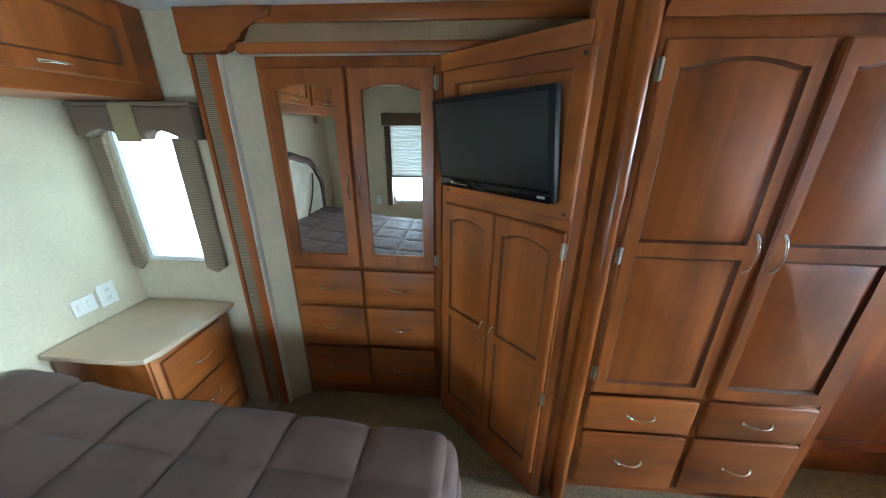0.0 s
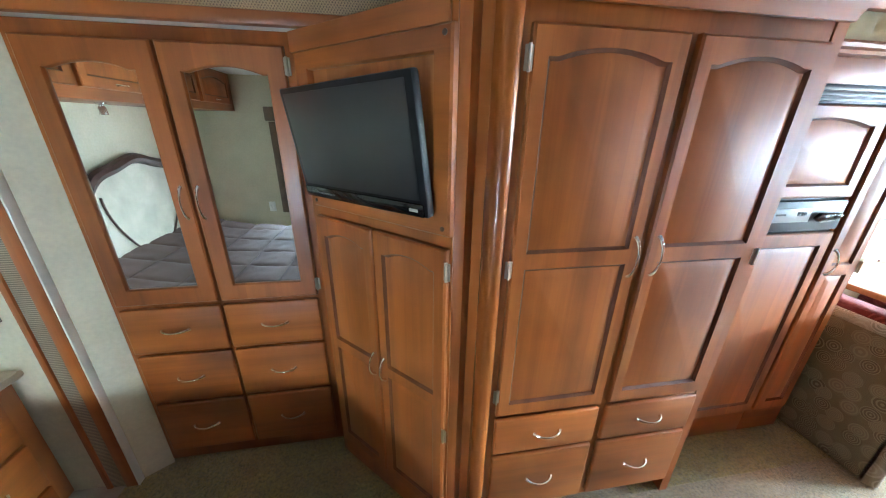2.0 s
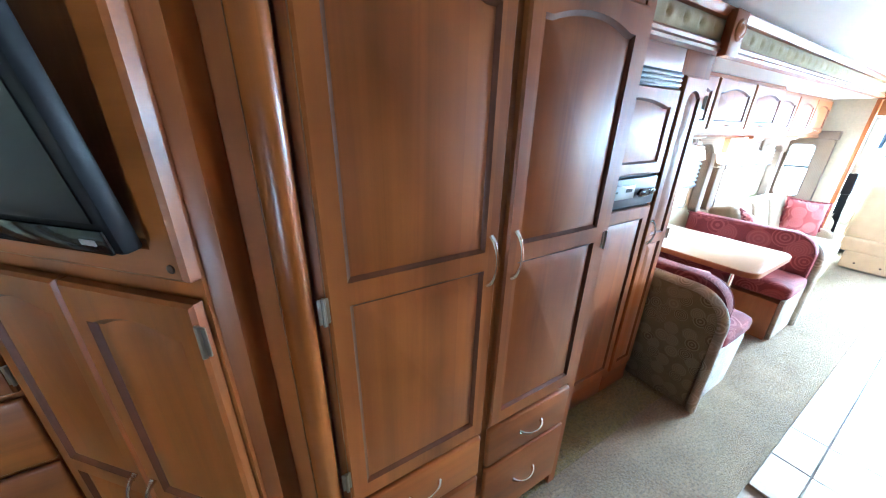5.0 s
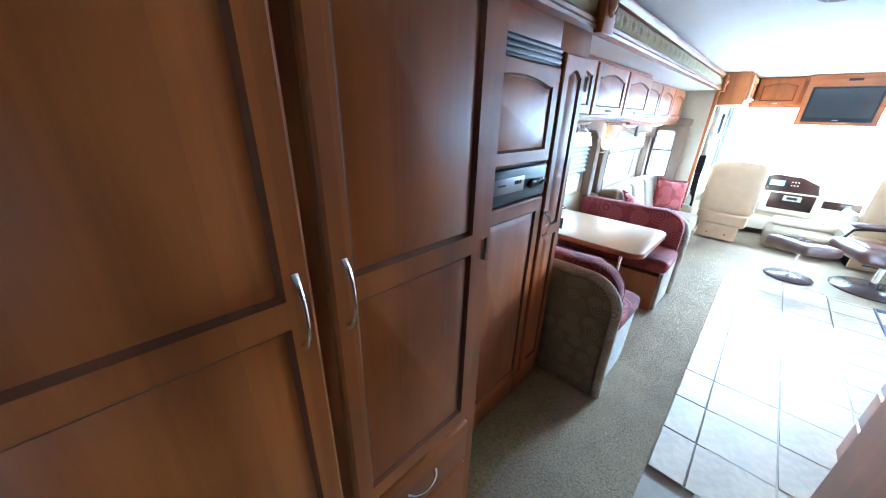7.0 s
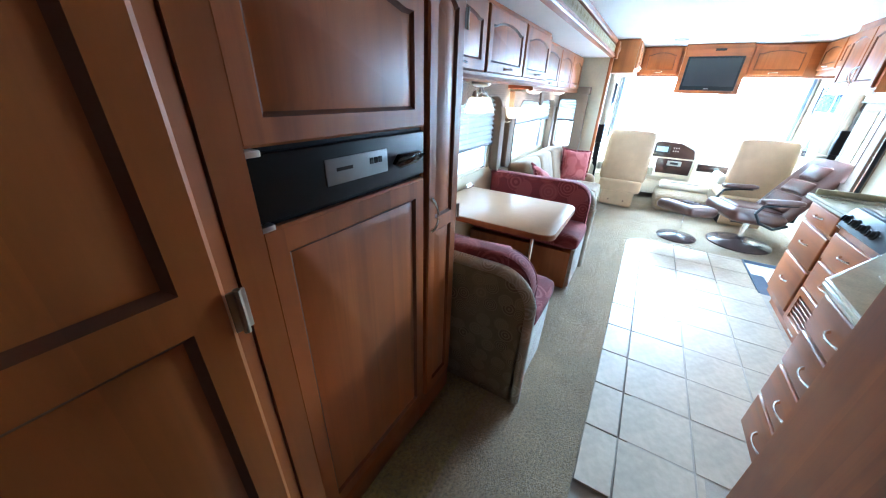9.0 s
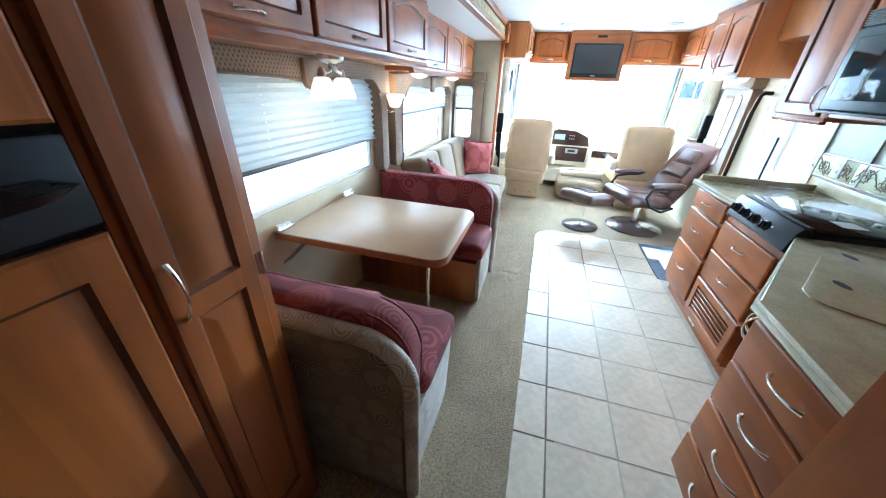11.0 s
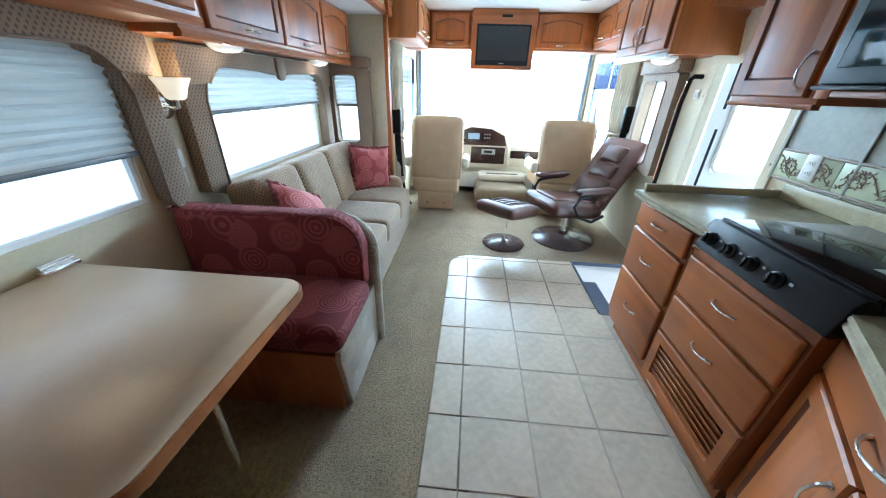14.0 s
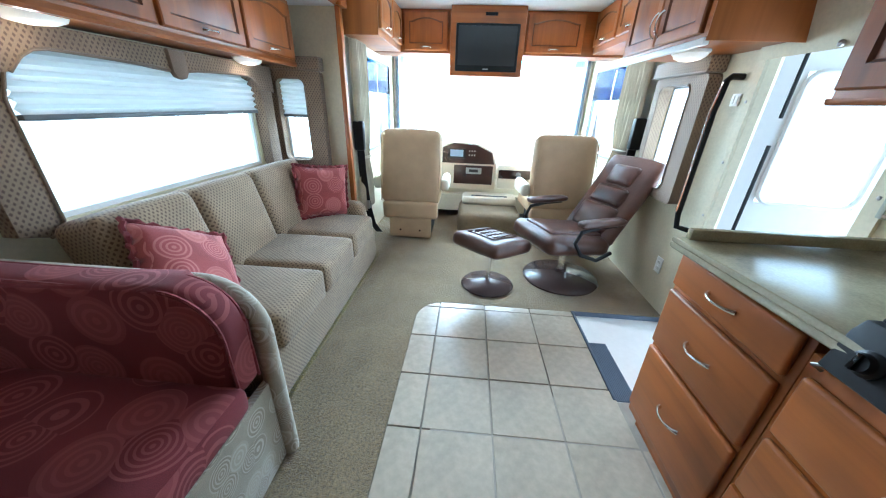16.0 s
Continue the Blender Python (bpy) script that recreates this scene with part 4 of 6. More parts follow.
part("rounded_bead", bm_prism(bead, "z", 0.0, 2.097), M_GLOSSWOOD, ps, "polished rounded bead")

# wardrobe
wd = thing("wardrobe", pose(0.396, 1.06, 0), "tall stained wardrobe with two panelled doors and drawers", "wardrobe")
part("body", bm_box(0.0, 0.90, 0.012, 0.235, 0.10, 1.93, 0.003), M_WOOD, wd)
part("toe_kick", bm_box(0.02, 0.88, 0.06, 0.235, 0.0, 0.0995), M_WOODX, wd)
part("upper_panel", bm_box(0.0, 0.90, 0.01, 0.235, 1.9305, 2.098), M_WOOD, wd)
part("crown", bm_moulding(-0.002, 0.93, 0.0, 1.925, CROWN), M_WOODX, wd, "stepped crown moulding")
for i in range(2):
    x0, w = (0.466, 0.406) if i else (0.016, 0.420)
    d = door(wd, x0, -0.021, w, [(0.660, 1.272, 0, 0.055, 0.024), (1.272, 1.875, 0.024, 0.026, 0.045)], stile=0.042, hinges=((-0.008, 1.80), (-0.008, 1.25), (-0.008, 0.76)) if i == 0 else ((0.414, 1.25),))
    pull(d, (0.026 if i else 0.394, 0.0, 1.272), True, 0.13)
    drawer(wd, x0, x0 + w, -0.021, 0.462, 0.640)
    drawer(wd, x0, x0 + w, -0.021, 0.135, 0.445)
part("catch", bm_lathe([(0.006, 0), (0.005, 0.008), (0.001, 0.010)], 10), M_MAPLE, wd, "small wooden button", pose(0.902, 0.02, 0.98, 0, 90, 0))

# ---- refrigerator column ----
fr = thing("refrigerator", pose(1.345, 1.291, 0), "built-in refrigerator with wooden panel doors and a control strip", "refrigerator")
part("surround", bm_box(0.0, 0.09, 0.0, 0.60, 0.005, 1.90), M_WOOD, fr)
part("body", bm_box(0.0905, 0.668, 0.004, 0.60, 0.165, 1.745), M_BLACK, fr)
part("base_panel", bm_box(0.0905, 0.668, 0.006, 0.05, 0.006, 0.164, 0.003), M_WOODX, fr)
part("header", bm_box(0.0905, 0.668, 0.0, 0.60, 1.812, 1.90, 0.003), M_WOODX, fr)
door(fr, 0.098, -0.021, 0.562, [(0.18, 1.232, 0, 0.06, 0.06)], stile=0.05)
door(fr, 0.098, -0.021, 0.562, [(1.388, 1.742, 0.026, 0.05, 0.045)], stile=0.05)
cp = part("control_strip", bm_box(0.095, 0.662, -0.018, 0.003, 1.245, 1.376, 0.006), M_BLACK, fr, "black control strip")
part("display", bm_box(0.27, 0.48, -0.021, -0.0185, 1.285, 1.345, 0.001), M_DISPLAY, cp, "grey display panel")
for k in range(3):
    part("button", bm_box(0.41 + k * 0.017, 0.421 + k * 0.017, -0.0235, -0.0205, 1.315, 1.33), M_BLACK, cp)
part("mark", bm_box(0.30, 0.35, -0.0225, -0.0205, 1.315, 1.323), M_BLACK, cp)
part("latch", bm_prism([(0.50, 1.30), (0.525, 1.325), (0.615, 1.325), (0.65, 1.312), (0.615, 1.292), (0.525, 1.285)], "y", -0.034, -0.0185, 0.004), M_GLOSS, cp, "black latch handle")
vt = part("vent", bm_box(0.092, 0.667, -0.006, 0.05, 1.746, 1.811, 0.003), M_BLACK, fr, "black cooling vent")
for k in range(3):
    part("slat", bm_box(0.10, 0.657, -0.018, -0.0065, 1.754 + 0.018 * k, 1.764 + 0.018 * k, 0.002), M_GREY, vt)
for z in (1.38, 1.238):
    part("hinge", bm_box(0.092, 0.125, -0.03, 0.002, z - 0.006, z + 0.006, 0.002), M_STEEL, fr)
pn = thing("pantry", pose(2.0145, 1.291, 0), "narrow wooden pantry cupboard beside the refrigerator", "cabinet")
part("body", bm_box(0.0, 0.262, 0.0, 0.60, 0.165, 1.90, 0.002), M_WOOD, pn)
part("base_panel", bm_box(0.0, 0.262, 0.006, 0.60, 0.006, 0.1645), M_WOODX, pn)
d = door(pn, 0.014, -0.021, 0.21, [(0.18, 1.04, 0, 0.06, 0.026), (1.04, 1.80, 0.025, 0.026, 0.055)], stile=0.045, hinges=((0.218, 1.05), (0.218, 1.70)))
pull(d, (0.024, 0, 1.085), True, 0.12)

# ---- slide fascia ----
fa = thing("fascia", pose(0, 1.30, 0), "wooden slide-out fascia with a tufted olive band", "trim")
part("rail", bm_moulding(1.30, 6.08, 0.0, 1.900, [(0, 0), (0.05, 0), (0.056, 0.01), (0.046, 0.022), (0.05, 0.034), (0.04, 0.044), (0, 0.044)]), M_WOODX, fa)
part("rail", bm_moulding(1.30, 6.08, 0.0, 2.035, [(0, 0), (0.04, 0), (0.05, 0.012), (0.056, 0.031), (0, 0.031)]), M_WOODX, fa)
bm = bmesh.new()
nx, nz = 220, 8
x0, x1 = 1.30, 6.08
rows = []
for j in range(nz + 1):
    row = []
    for i in range(nx * 2 + 1):
        x, z = x0 + (x1 - x0) * i / (nx * 2), 1.9445 + 0.090 * j / nz
        u = (x / 0.13) % 1
        pinch = math.exp(-(((u - 0.5) * 0.13) ** 2 + (z - 1.99) ** 2) / 0.00028) + math.exp(-((min(u, 1 - u) * 0.13) ** 2 + (z - 1.99 + 0.0) ** 2) / 0.0009) * 0.25
        swell = 0.036 * math.sin(math.pi * (0.12 + 0.76 * j / nz)) - 0.016 * pinch
        row.append(bm.verts.new((x, -swell - 0.004, z)))
    rows.append(row)
for a, b in zip(rows, rows[1:]):
    for i in range(nx * 2):
        bm.faces.new((a[i], a[i + 1], b[i + 1], b[i]))
part("tufted_band", bm, M_TUFT, fa, "buttoned olive upholstered band")
for x in (2.26, 6.02):
    blk = part("block", bm_box(x - 0.06, x + 0.06, -0.078, -0.04, 1.885, 2.06, 0.006), M_WOOD, fa, "raised wooden block")
    bm = bm_lathe([(0.042, 0), (0.042, 0.006), (0.034, 0.012), (0.024, 0.008), (0.016, 0.014), (0.006, 0.018), (0.001, 0.0185)], 24)
    part("rosette", bm, M_MAPLE, blk, "carved round rosette", pose(x, -0.078, 1.985, 90, 0, 0))
structure("trim_slide_post", bm_box(6.03, 6.088, 1.262, 1.30, 0.0, 1.90, 0.008), M_WOOD, "stained wood post at the end of the slide-out", "trim")

# ---- slide overhead cabinets ----
def slide_cabinet(x0, x1, y, z0, doors, label):
    c = thing("overhead_cabinet", pose(0, y, 0), label, "cabinet", "slide-out overhead cabinets")
    part("body", bm_box(x0, x1, 0.0, 1.897 - y, z0 + 0.012, 1.90, 0.003), M_WOODX, c)
    part("light_rail", bm_moulding(x0 - 0.001, x1 + 0.001, 0.0, z0, [(-0.03, 0), (0.004, 0), (0.010, 0.012), (0.004, 0.03), (-0.02, 0.03)]), M_WOODX, c)
    for a, b in doors:
        d = door(c, a, -0.021, b - a, [(z0 + 0.045, 1.875, 0.028, 0.05, 0.05)], stile=0.05)
        pull(d, ((b - a) / 2, 0, z0 + 0.072), False, 0.10)
    return c


slide_cabinet(2.277, 4.075, 1.50, 1.535, [(2.32, 2.86), (2.885, 3.44), (3.465, 4.04)], "wooden overhead cabinets above the dinette")
slide_cabinet(4.077, 5.965, 1.60, 1.505, [(4.225, 4.82), (4.845, 5.385), (5.41, 5.935)], "wooden overhead cabinets above the sofa")


def puck(m, label="oval under-cabinet light with a lit frosted lens"):
    t = thing("cabinet_light", m, label, "lamp", "under-cabinet lights")
    def dome(prof):
        bm = bm_lathe(prof, 28)
        for v in bm.verts:
            v.co.x *= 1.45
        return bm
    part("base", dome([(0.078, 0), (0.078, -0.010), (0.07, -0.014)]), M_WHITE, t)
    part("lens", dome([(0.070, -0.0145), (0.064, -0.028), (0.045, -0.040), (0.02, -0.045), (0.001, -0.046)]), M_LENSGLOW, t, "ribbed frosted lens, lit")
    return t


for x, y, z in ((4.47, 1.70, 1.526), (5.62, 1.74, 1.526)):
    puck(pose(x, y, z))
    bulb((x, y, z - 0.075), 3.4, (1, 0.82, 0.6))

# chandelier over the table
ch = thing("ceiling_lamp", pose(3.195, 1.65, 1.540), "two-arm nickel lamp with lit frosted glass shades", "lamp")
part("canopy", bm_lathe([(0.06, 0.007), (0.06, 0), (0.058, -0.012), (0.045, -0.022), (0.02, -0.028)], 24), M_STEEL, ch)
for s, dx in ((-1, -0.074), (1, 0.074)):
    part("arm", bm_tube([(dx * 0.15, 0, -0.02), (dx * 0.3, -0.01, -0.055), (dx * 0.75, -0.01, -0.065), (dx, 0, -0.05), (dx * 1.08, 0, -0.075)], 0.008, 8), M_STEEL, ch)
    part("holder", bm_lathe([(0.012, -0.05), (0.016, -0.065), (0.02, -0.086)], 14, at=(dx * 1.08, 0, 0)), M_STEEL, ch)
    part("shade", bm_lathe([(0.022, -0.083), (0.034, -0.088), (0.048, -0.125), (0.062, -0.17), (0.064, -0.174), (0.058, -0.173), (0.043, -0.125), (0.02, -0.088)], 24, at=(dx * 1.08, 0, 0)), M_SHADEGLOW, ch, "frosted glass shade, lit")
    bulb((3.195 + dx * 1.08, 1.65, 1.540 - 0.235), 4.5)
sc = thing("wall_lamp", pose(4.20, 1.897, 1.245), "chrome wall sconce with a lit flared glass shade", "lamp")
part("backplate", bm_lathe([(0.058, 0), (0.056, 0.012), (0.04, 0.022), (0.018, 0.028)], 24), M_CHROME, sc, m=pose(0, 0, 0, 90, 0, 0))
part("arm", bm_tube([(0, -0.02, 0), (-0.005, -0.07, -0.008), (-0.025, -0.11, 0.0), (-0.03, -0.115, 0.035)], 0.008, 8), M_CHROME, sc)
part("shade", bm_lathe([(0.028, 0.03), (0.04, 0.04), (0.054, 0.08), (0.074, 0.118), (0.070, 0.118), (0.049, 0.076), (0.03, 0.04)], 26, at=(-0.03, -0.115, 0)), M_SHADEGLOW, sc, "flared frosted glass shade, lit")
bulb((4.17, 1.782, 1.39), 5.0)
plate(pose(4.165, 1.898, 1.005), "switch", w=0.115, h=0.09)
plate(pose(4.15, 1.898, 0.905), "outlet", w=0.12, h=0.08)

# ---- dinette ----
def bench(name, xb, s, label):
    """A dinette bench whose outer back is at xb; s is the way it faces along x."""
    t = thing(name, pose(xb, 0.94, 0), label, "bench", "dinette benches")
    X = lambda a, b: (min(s * a, s * b), max(s * a, s * b))

    def slab(d0, d1, z0, z1, y0, y1, r):
        n = 8
        arc = [(y0 + r - r * math.cos(math.pi / 2 * k / n), z1 - r + r * math.sin(math.pi / 2 * k / n)) for k in range(n + 1)]
        lo, hi = X(d0, d1)
        return [(y0, z0)] + arc + [(y1, z1), (y1, z0)], lo, hi

    part("base", bm_box(*X(0.085, 0.545), 0.03, 0.93, 0.006, 0.34, 0.004), M_MAPLE, t, "maple plywood base")
    prof = [(0.0, 0.006), (0.50, 0.006), (0.56, 0.33), (0.55, 0.37), (0.10, 0.385), (0.0, 0.385)]
    part("side_panel", bm_prism([(s * d, z) for d, z in prof], "y", 0.0, 0.028, 0.006), M_TAPESTRY, t, "pale tapestry end panel")
    pts, lo, hi = slab(0.0, 0.05, 0.006, 0.755, 0.0, 0.945, 0.17)
    part("back_shell", bm_prism(pts, "x", lo, hi, 0.012), M_OLIVE, t, "olive tapestry back shell")
    rim = [(s * 0.03, y, z) for y, z in pts[:-1]]
    part("rim", bm_tube([rim[0]] + [(s * 0.03, 0.0, 0.2), (s * 0.03, 0.0, 0.45)] + rim[1:], 0.033, 10), M_TAPESTRY, t, "pale padded rim")
    part("seat_cushion", bm_soft(*X(0.15, 0.585), -0.012, 0.935, 0.375, 0.495, 0.045, (0.0, 0.004, 0.016), 12), M_RED, t, "burgundy cushion with woven circles")
    pts, lo, hi = slab(0.052, 0.185, 0.45, 0.815, 0.012, 0.935, 0.16)
    bm = bm_prism(pts, "x", lo, hi, 0.045, seg=5)
    part("back_cushion", bm, M_RED, t, "burgundy back cushion with woven circles")
    for dd in (0.075, 0.168):
        part("piping", bm_tube([(s * dd, y + 0.004, z + 0.002 - 0.01) for y, z in pts[:-1]], 0.006, 6), M_RED, t)
    return t


bench("dinette_bench", 2.346, 1, "dinette bench in burgundy fabric, backing onto the pantry")
bench("dinette_bench", 4.20, -1, "dinette bench in burgundy fabric, backing onto the sofa")
tb = thing("dinette_table", pose(3.25, 1.44, 0), "beige laminate dinette table fixed to the wall", "table")
r = 0.075
pts = [(0.352, 0.44), (-0.352, 0.44), (-0.352, -0.45 + r)]
pts += [(-0.352 + r - r * math.cos(a), -0.45 + r - r * math.sin(a)) for a in (math.pi / 2 * k / 7 for k in range(1, 8))]
pts += [(0.352 - r + r * math.sin(a), -0.45 + r - r * math.cos(a)) for a in (math.pi / 2 * k / 7 for k in range(0, 8))]
part("edge_band", bm_prism(pts, "z", 0.716, 0.7505, 0.005), M_MAPLE, tb, "brown wooden edge band")
part("tabletop", bm_prism([(x * 0.985, y * 0.988) for x, y in pts], "z", 0.7512, 0.7545, 0.001), M_LAMINATE, tb, "beige laminate surface")
part("leg", bm_tube([(0.06, -0.235, 0.005), (0.06, -0.235, 0.72)], 0.013, 10), M_CHROME, tb, "slim chrome leg")
for x in (-0.30, 0.30):
    part("bracket", bm_box(x - 0.055, x + 0.055, 0.40, 0.452, 0.7552, 0.772, 0.006), M_CHROME, tb, "chrome wall clip")
    part("hinge_pin", bm_tube([(x - 0.05, 0.43, 0.778), (x + 0.05, 0.43, 0.778)], 0.011, 10), M_CHROME, tb)
    part("brace", bm_tube([(x - 0.02, 0.45, 0.56), (x - 0.02, 0.30, 0.71)], 0.006, 6), M_STEEL, tb)
    part("brace", bm_tube([(x + 0.02, 0.45, 0.56), (x + 0.02, 0.30, 0.71)], 0.006, 6), M_STEEL, tb)

# ---- sofa ----
so = thing("sofa", pose(5.10, 1.40, 0), "three-seat tan sofa in dotted fabric", "sofa")
part("base", bm_soft(-0.86, 0.86, -0.335, 0.42, 0.006, 0.30, 0.04, cuts=8), M_SOFA, so)
for k in range(3):
    a = -0.70 + k * 0.467
    part("seat_cushion", bm_soft(a + 0.002, a + 0.465, -0.36, 0.22, 0.275, 0.455, 0.035, (0, 0.006, 0.010), 10), M_SOFA, so)
    bm = bm_soft(a - 0.06 + 0.002, a + 0.465 + (0.06 if k == 2 else -0.06), -0.115, 0.115, -0.26, 0.26, 0.05, (0, 0.016, 0.006), 12)
    part("back_cushion", bm, M_SOFA, so, m=pose(0, 0.275, 0.60, -14, 0, 0))
for s in (-1, 1):
    part("arm", bm_soft(min(s * 0.70, s * 0.875), max(s * 0.70, s * 0.875), -0.26, 0.40, 0.05, 0.53, 0.07, (0.012, 0.01, 0.01), 10), M_SOFA, so)


def pillow(m, label):
    t = thing("throw_pillow", m, label, "pillow", "red throw pillows")
    bm = bmesh.new()
    n, h = 16, 0.195
    for sgn in (-1, 1):
        rows = []
        for i in range(n + 1):
            row = []
            for j in range(n + 1):
                u, v = -1 + 2 * i / n, -1 + 2 * j / n
                k = (max(0, (1 - u * u)) * max(0, (1 - v * v))) ** 0.42
                pin = 1 - 0.07 * (1 - u * u) * abs(v) - 0.07 * (1 - v * v) * abs(u)
                row.append(bm.verts.new((u * h * pin, sgn * 0.075 * k + 0.006 * noise.noise(Vector((u * 2, v * 2, sgn))), v * h * pin)))
            rows.append(row)
        for i in range(n):
            for j in range(n):
                bm.faces.new((rows[i][j], rows[i + 1][j], rows[i + 1][j + 1], rows[i][j + 1]))
    bmesh.ops.remove_doubles(bm, verts=bm.verts[:], dist=0.0006)
    part("cover", bm, M_PILLOW, t)
    ring = []
    for k in range(97):
        q = k / 96 * 4
        side, f = int(q) % 4, q - int(q)
        a = -1 + 2 * f
        u, v = ((a, -1), (1, a), (-a, 1), (-1, -a))[side]
        pin = 1 - 0.07 * (1 - u * u) * abs(v) - 0.07 * (1 - v * v) * abs(u)
        w = 1.03 + 0.02 * math.sin(k * 2.4)
        ring.append((u * h * pin * w, 0.008 * math.sin(k * 1.7), v * h * pin * w))
    part("fringe", bm_tube(ring, 0.011, 6), M_RED, t, "dark red ruffled edge")
    return t


pillow(pose(5.72, 1.40, 0.645, -10, 0, -48) @ pose(0, 0, 0, 0, 6, 0), "red patterned throw pillow against the sofa arm")
pillow(pose(4.47, 1.43, 0.635, -38, 0, 6) @ pose(0, 0, 0, 0, 37, 0), "red patterned throw pillow leaning on the sofa back")

# ---- kitchen ----
KZ = 0.87
k1 = thing("kitchen_drawers", pose(4.435, -0.475, 0, 0, 0, 180), "wooden kitchen drawer unit beside the door", "cabinet", "kitchen units")
part("body", bm_box(0.0, 0.468, 0.0, 0.60, 0.10, KZ, 0.003), M_WOOD, k1)
part("toe_kick", bm_box(0.0, 0.468, 0.055, 0.60, 0.0, 0.0995), M_WOODX, k1)
for z0, z1 in ((0.735, 0.855), (0.485, 0.715), (0.155, 0.465)):
    drawer(k1, 0.012, 0.452, -0.021, z0, z1)
k2 = thing("stove_cabinet", pose(3.966, -0.475, 0, 0, 0, 180), "wooden cabinet under the stove with a louvred panel", "cabinet", "kitchen units")
part("body", bm_box(0.0, 0.54, 0.0, 0.60, 0.10, 0.827, 0.003), M_WOOD, k2)
part("toe_kick", bm_box(0.0, 0.52, 0.055, 0.60, 0.0, 0.0995), M_WOODX, k2)
drawer(k2, 0.020, 0.53, -0.021, 0.605, 0.78)
drawer(k2, 0.020, 0.53, -0.021, 0.40, 0.585)
lv = part("louvre", bm_door(0.524, [(0.125, 0.385, 0, 0.045, 0.045)], hollow=True, stile=0.05), M_WOODX, k2, m=pose(0.014, -0.021, 0))
for k in range(6):
    part("slat", bm_box(0.045, 0.48, 0.002, 0.007, -0.019, 0.019, 0.002), M_WOODX, lv, m=pose(0, 0.008, 0.183 + 0.029 * k, 24, 0, 0))
part("sticker", bm_box(0.05, 0.11, 0.0525, 0.0545, 0.025, 0.085), M_WHITE, k2, "white paper label", pose(-0.07, 0, 0))
part("sticker", bm_box(0.05, 0.08, 0.0525, 0.0545, 0.025, 0.055), M_WHITE, k2, "small white paper label", pose(0.0, 0, 0))
ANG = 180 - math.degrees(math.atan2(0.435, 0.655))
k3 = thing("sink_cabinet", pose(3.425, -0.535, 0, 0, 0, ANG), "angled wooden sink cabinet with two doors", "cabinet", "kitchen units")
L3 = math.hypot(0.655, 0.435)
part("body", bm_prism([(0.0, 0.0), (L3, 0.0), (L3 - 0.1, 0.4), (0.15, 0.40)], "z", 0.10, KZ), M_WOOD, k3)
part("toe_kick", bm_prism([(0.03, 0.05), (L3 - 0.03, 0.05), (L3 - 0.1, 0.38), (0.15, 0.38)], "z", 0.0, 0.0995), M_WOODX, k3)
drawer(k3, 0.03, L3 - 0.03, -0.021, 0.725, 0.852)
for i in range(2):
    x0 = 0.03 + i * (L3 / 2 - 0.025)
    d = door(k3, x0, -0.021, L3 / 2 - 0.035, [(0.13, 0.705, 0, 0.055, 0.055)], stile=0.05)
    pull(d, (0.03 if i else L3 / 2 - 0.065, 0, 0.60), True, 0.11)
k4 = thing("kitchen_drawers", pose(2.755, -0.055, 0, 0, 0, 180), "narrow stack of four wooden kitchen drawers", "cabinet", "kitchen units")
part("body", bm_box(0.0, 0.468, 0.0, 0.60, 0.10, KZ, 0.003), M_WOOD, k4)
part("toe_kick", bm_box(0.0, 0.468, 0.055, 0.60, 0.0, 0.0995), M_WOODX, k4)
for z0, z1 in ((0.70, 0.852), (0.52, 0.685), (0.335, 0.505), (0.135, 0.32)):
    drawer(k4, 0.014, 0.452, -0.021, z0, z1, length=0.13)

ct = thing("worktop", Matrix(), "tan speckled solid-surface worktop with a rolled edge", "worktop")
pts = [(4.425, -1.097), (4.425, -0.415), (4.0, -0.445), (3.42, -0.482), (2.755, -0.030), (2.288, -0.016), (2.288, -1.097)]
part("slab", bm_prism(pts, "z", 0.871, 0.910, 0.006), M_COUNTER, ct)
for z, rr in ((0.899, 0.010), (0.880, 0.011)):
    part("edge_bead", bm_tube([(4.427, -1.09, z), (4.427, -0.417, z), (4.0, -0.447, z), (3.42, -0.484, z), (2.755, -0.032, z), (2.29, -0.018, z)], rr, 8), M_COUNTERSHEEN, ct, "rolled front edge")
part("upstand", bm_box(4.392, 4.418, -1.095, -0.44, 0.9105, 0.948, 0.005), M_COUNTER, ct)
part("upstand", bm_box(2.29, 4.391, -1.096, -1.078, 0.9105, 0.985, 0.004), M_COUNTER, ct)
sk = thing("sink_cover", pose(0, 0, 0.9108), "tan sink cover with two finger holes", "sink cover")
o = [(3.345, -0.545), (3.30, -0.505), (2.87, -0.195), (2.82, -0.185), (2.78, -0.21), (2.52, -0.62), (3.02, -0.97)]
part("board", bm_prism(o, "z", 0.0, 0.004, 0.0015), M_COUNTER, sk)
for x, y in ((3.215, -0.53), (2.94, -0.338)):
    bm = bm_lathe([(0.03, 0.0042), (0.03, 0.0052)], 20)
    for v in bm.verts:
        v.co.x, v.co.y = v.co.x * 1.0, v.co.y * 0.5
    part("finger_hole", bm, M_BLACK, sk, "dark oval finger hole", pose(x, y, 0, 0, 0, 10))

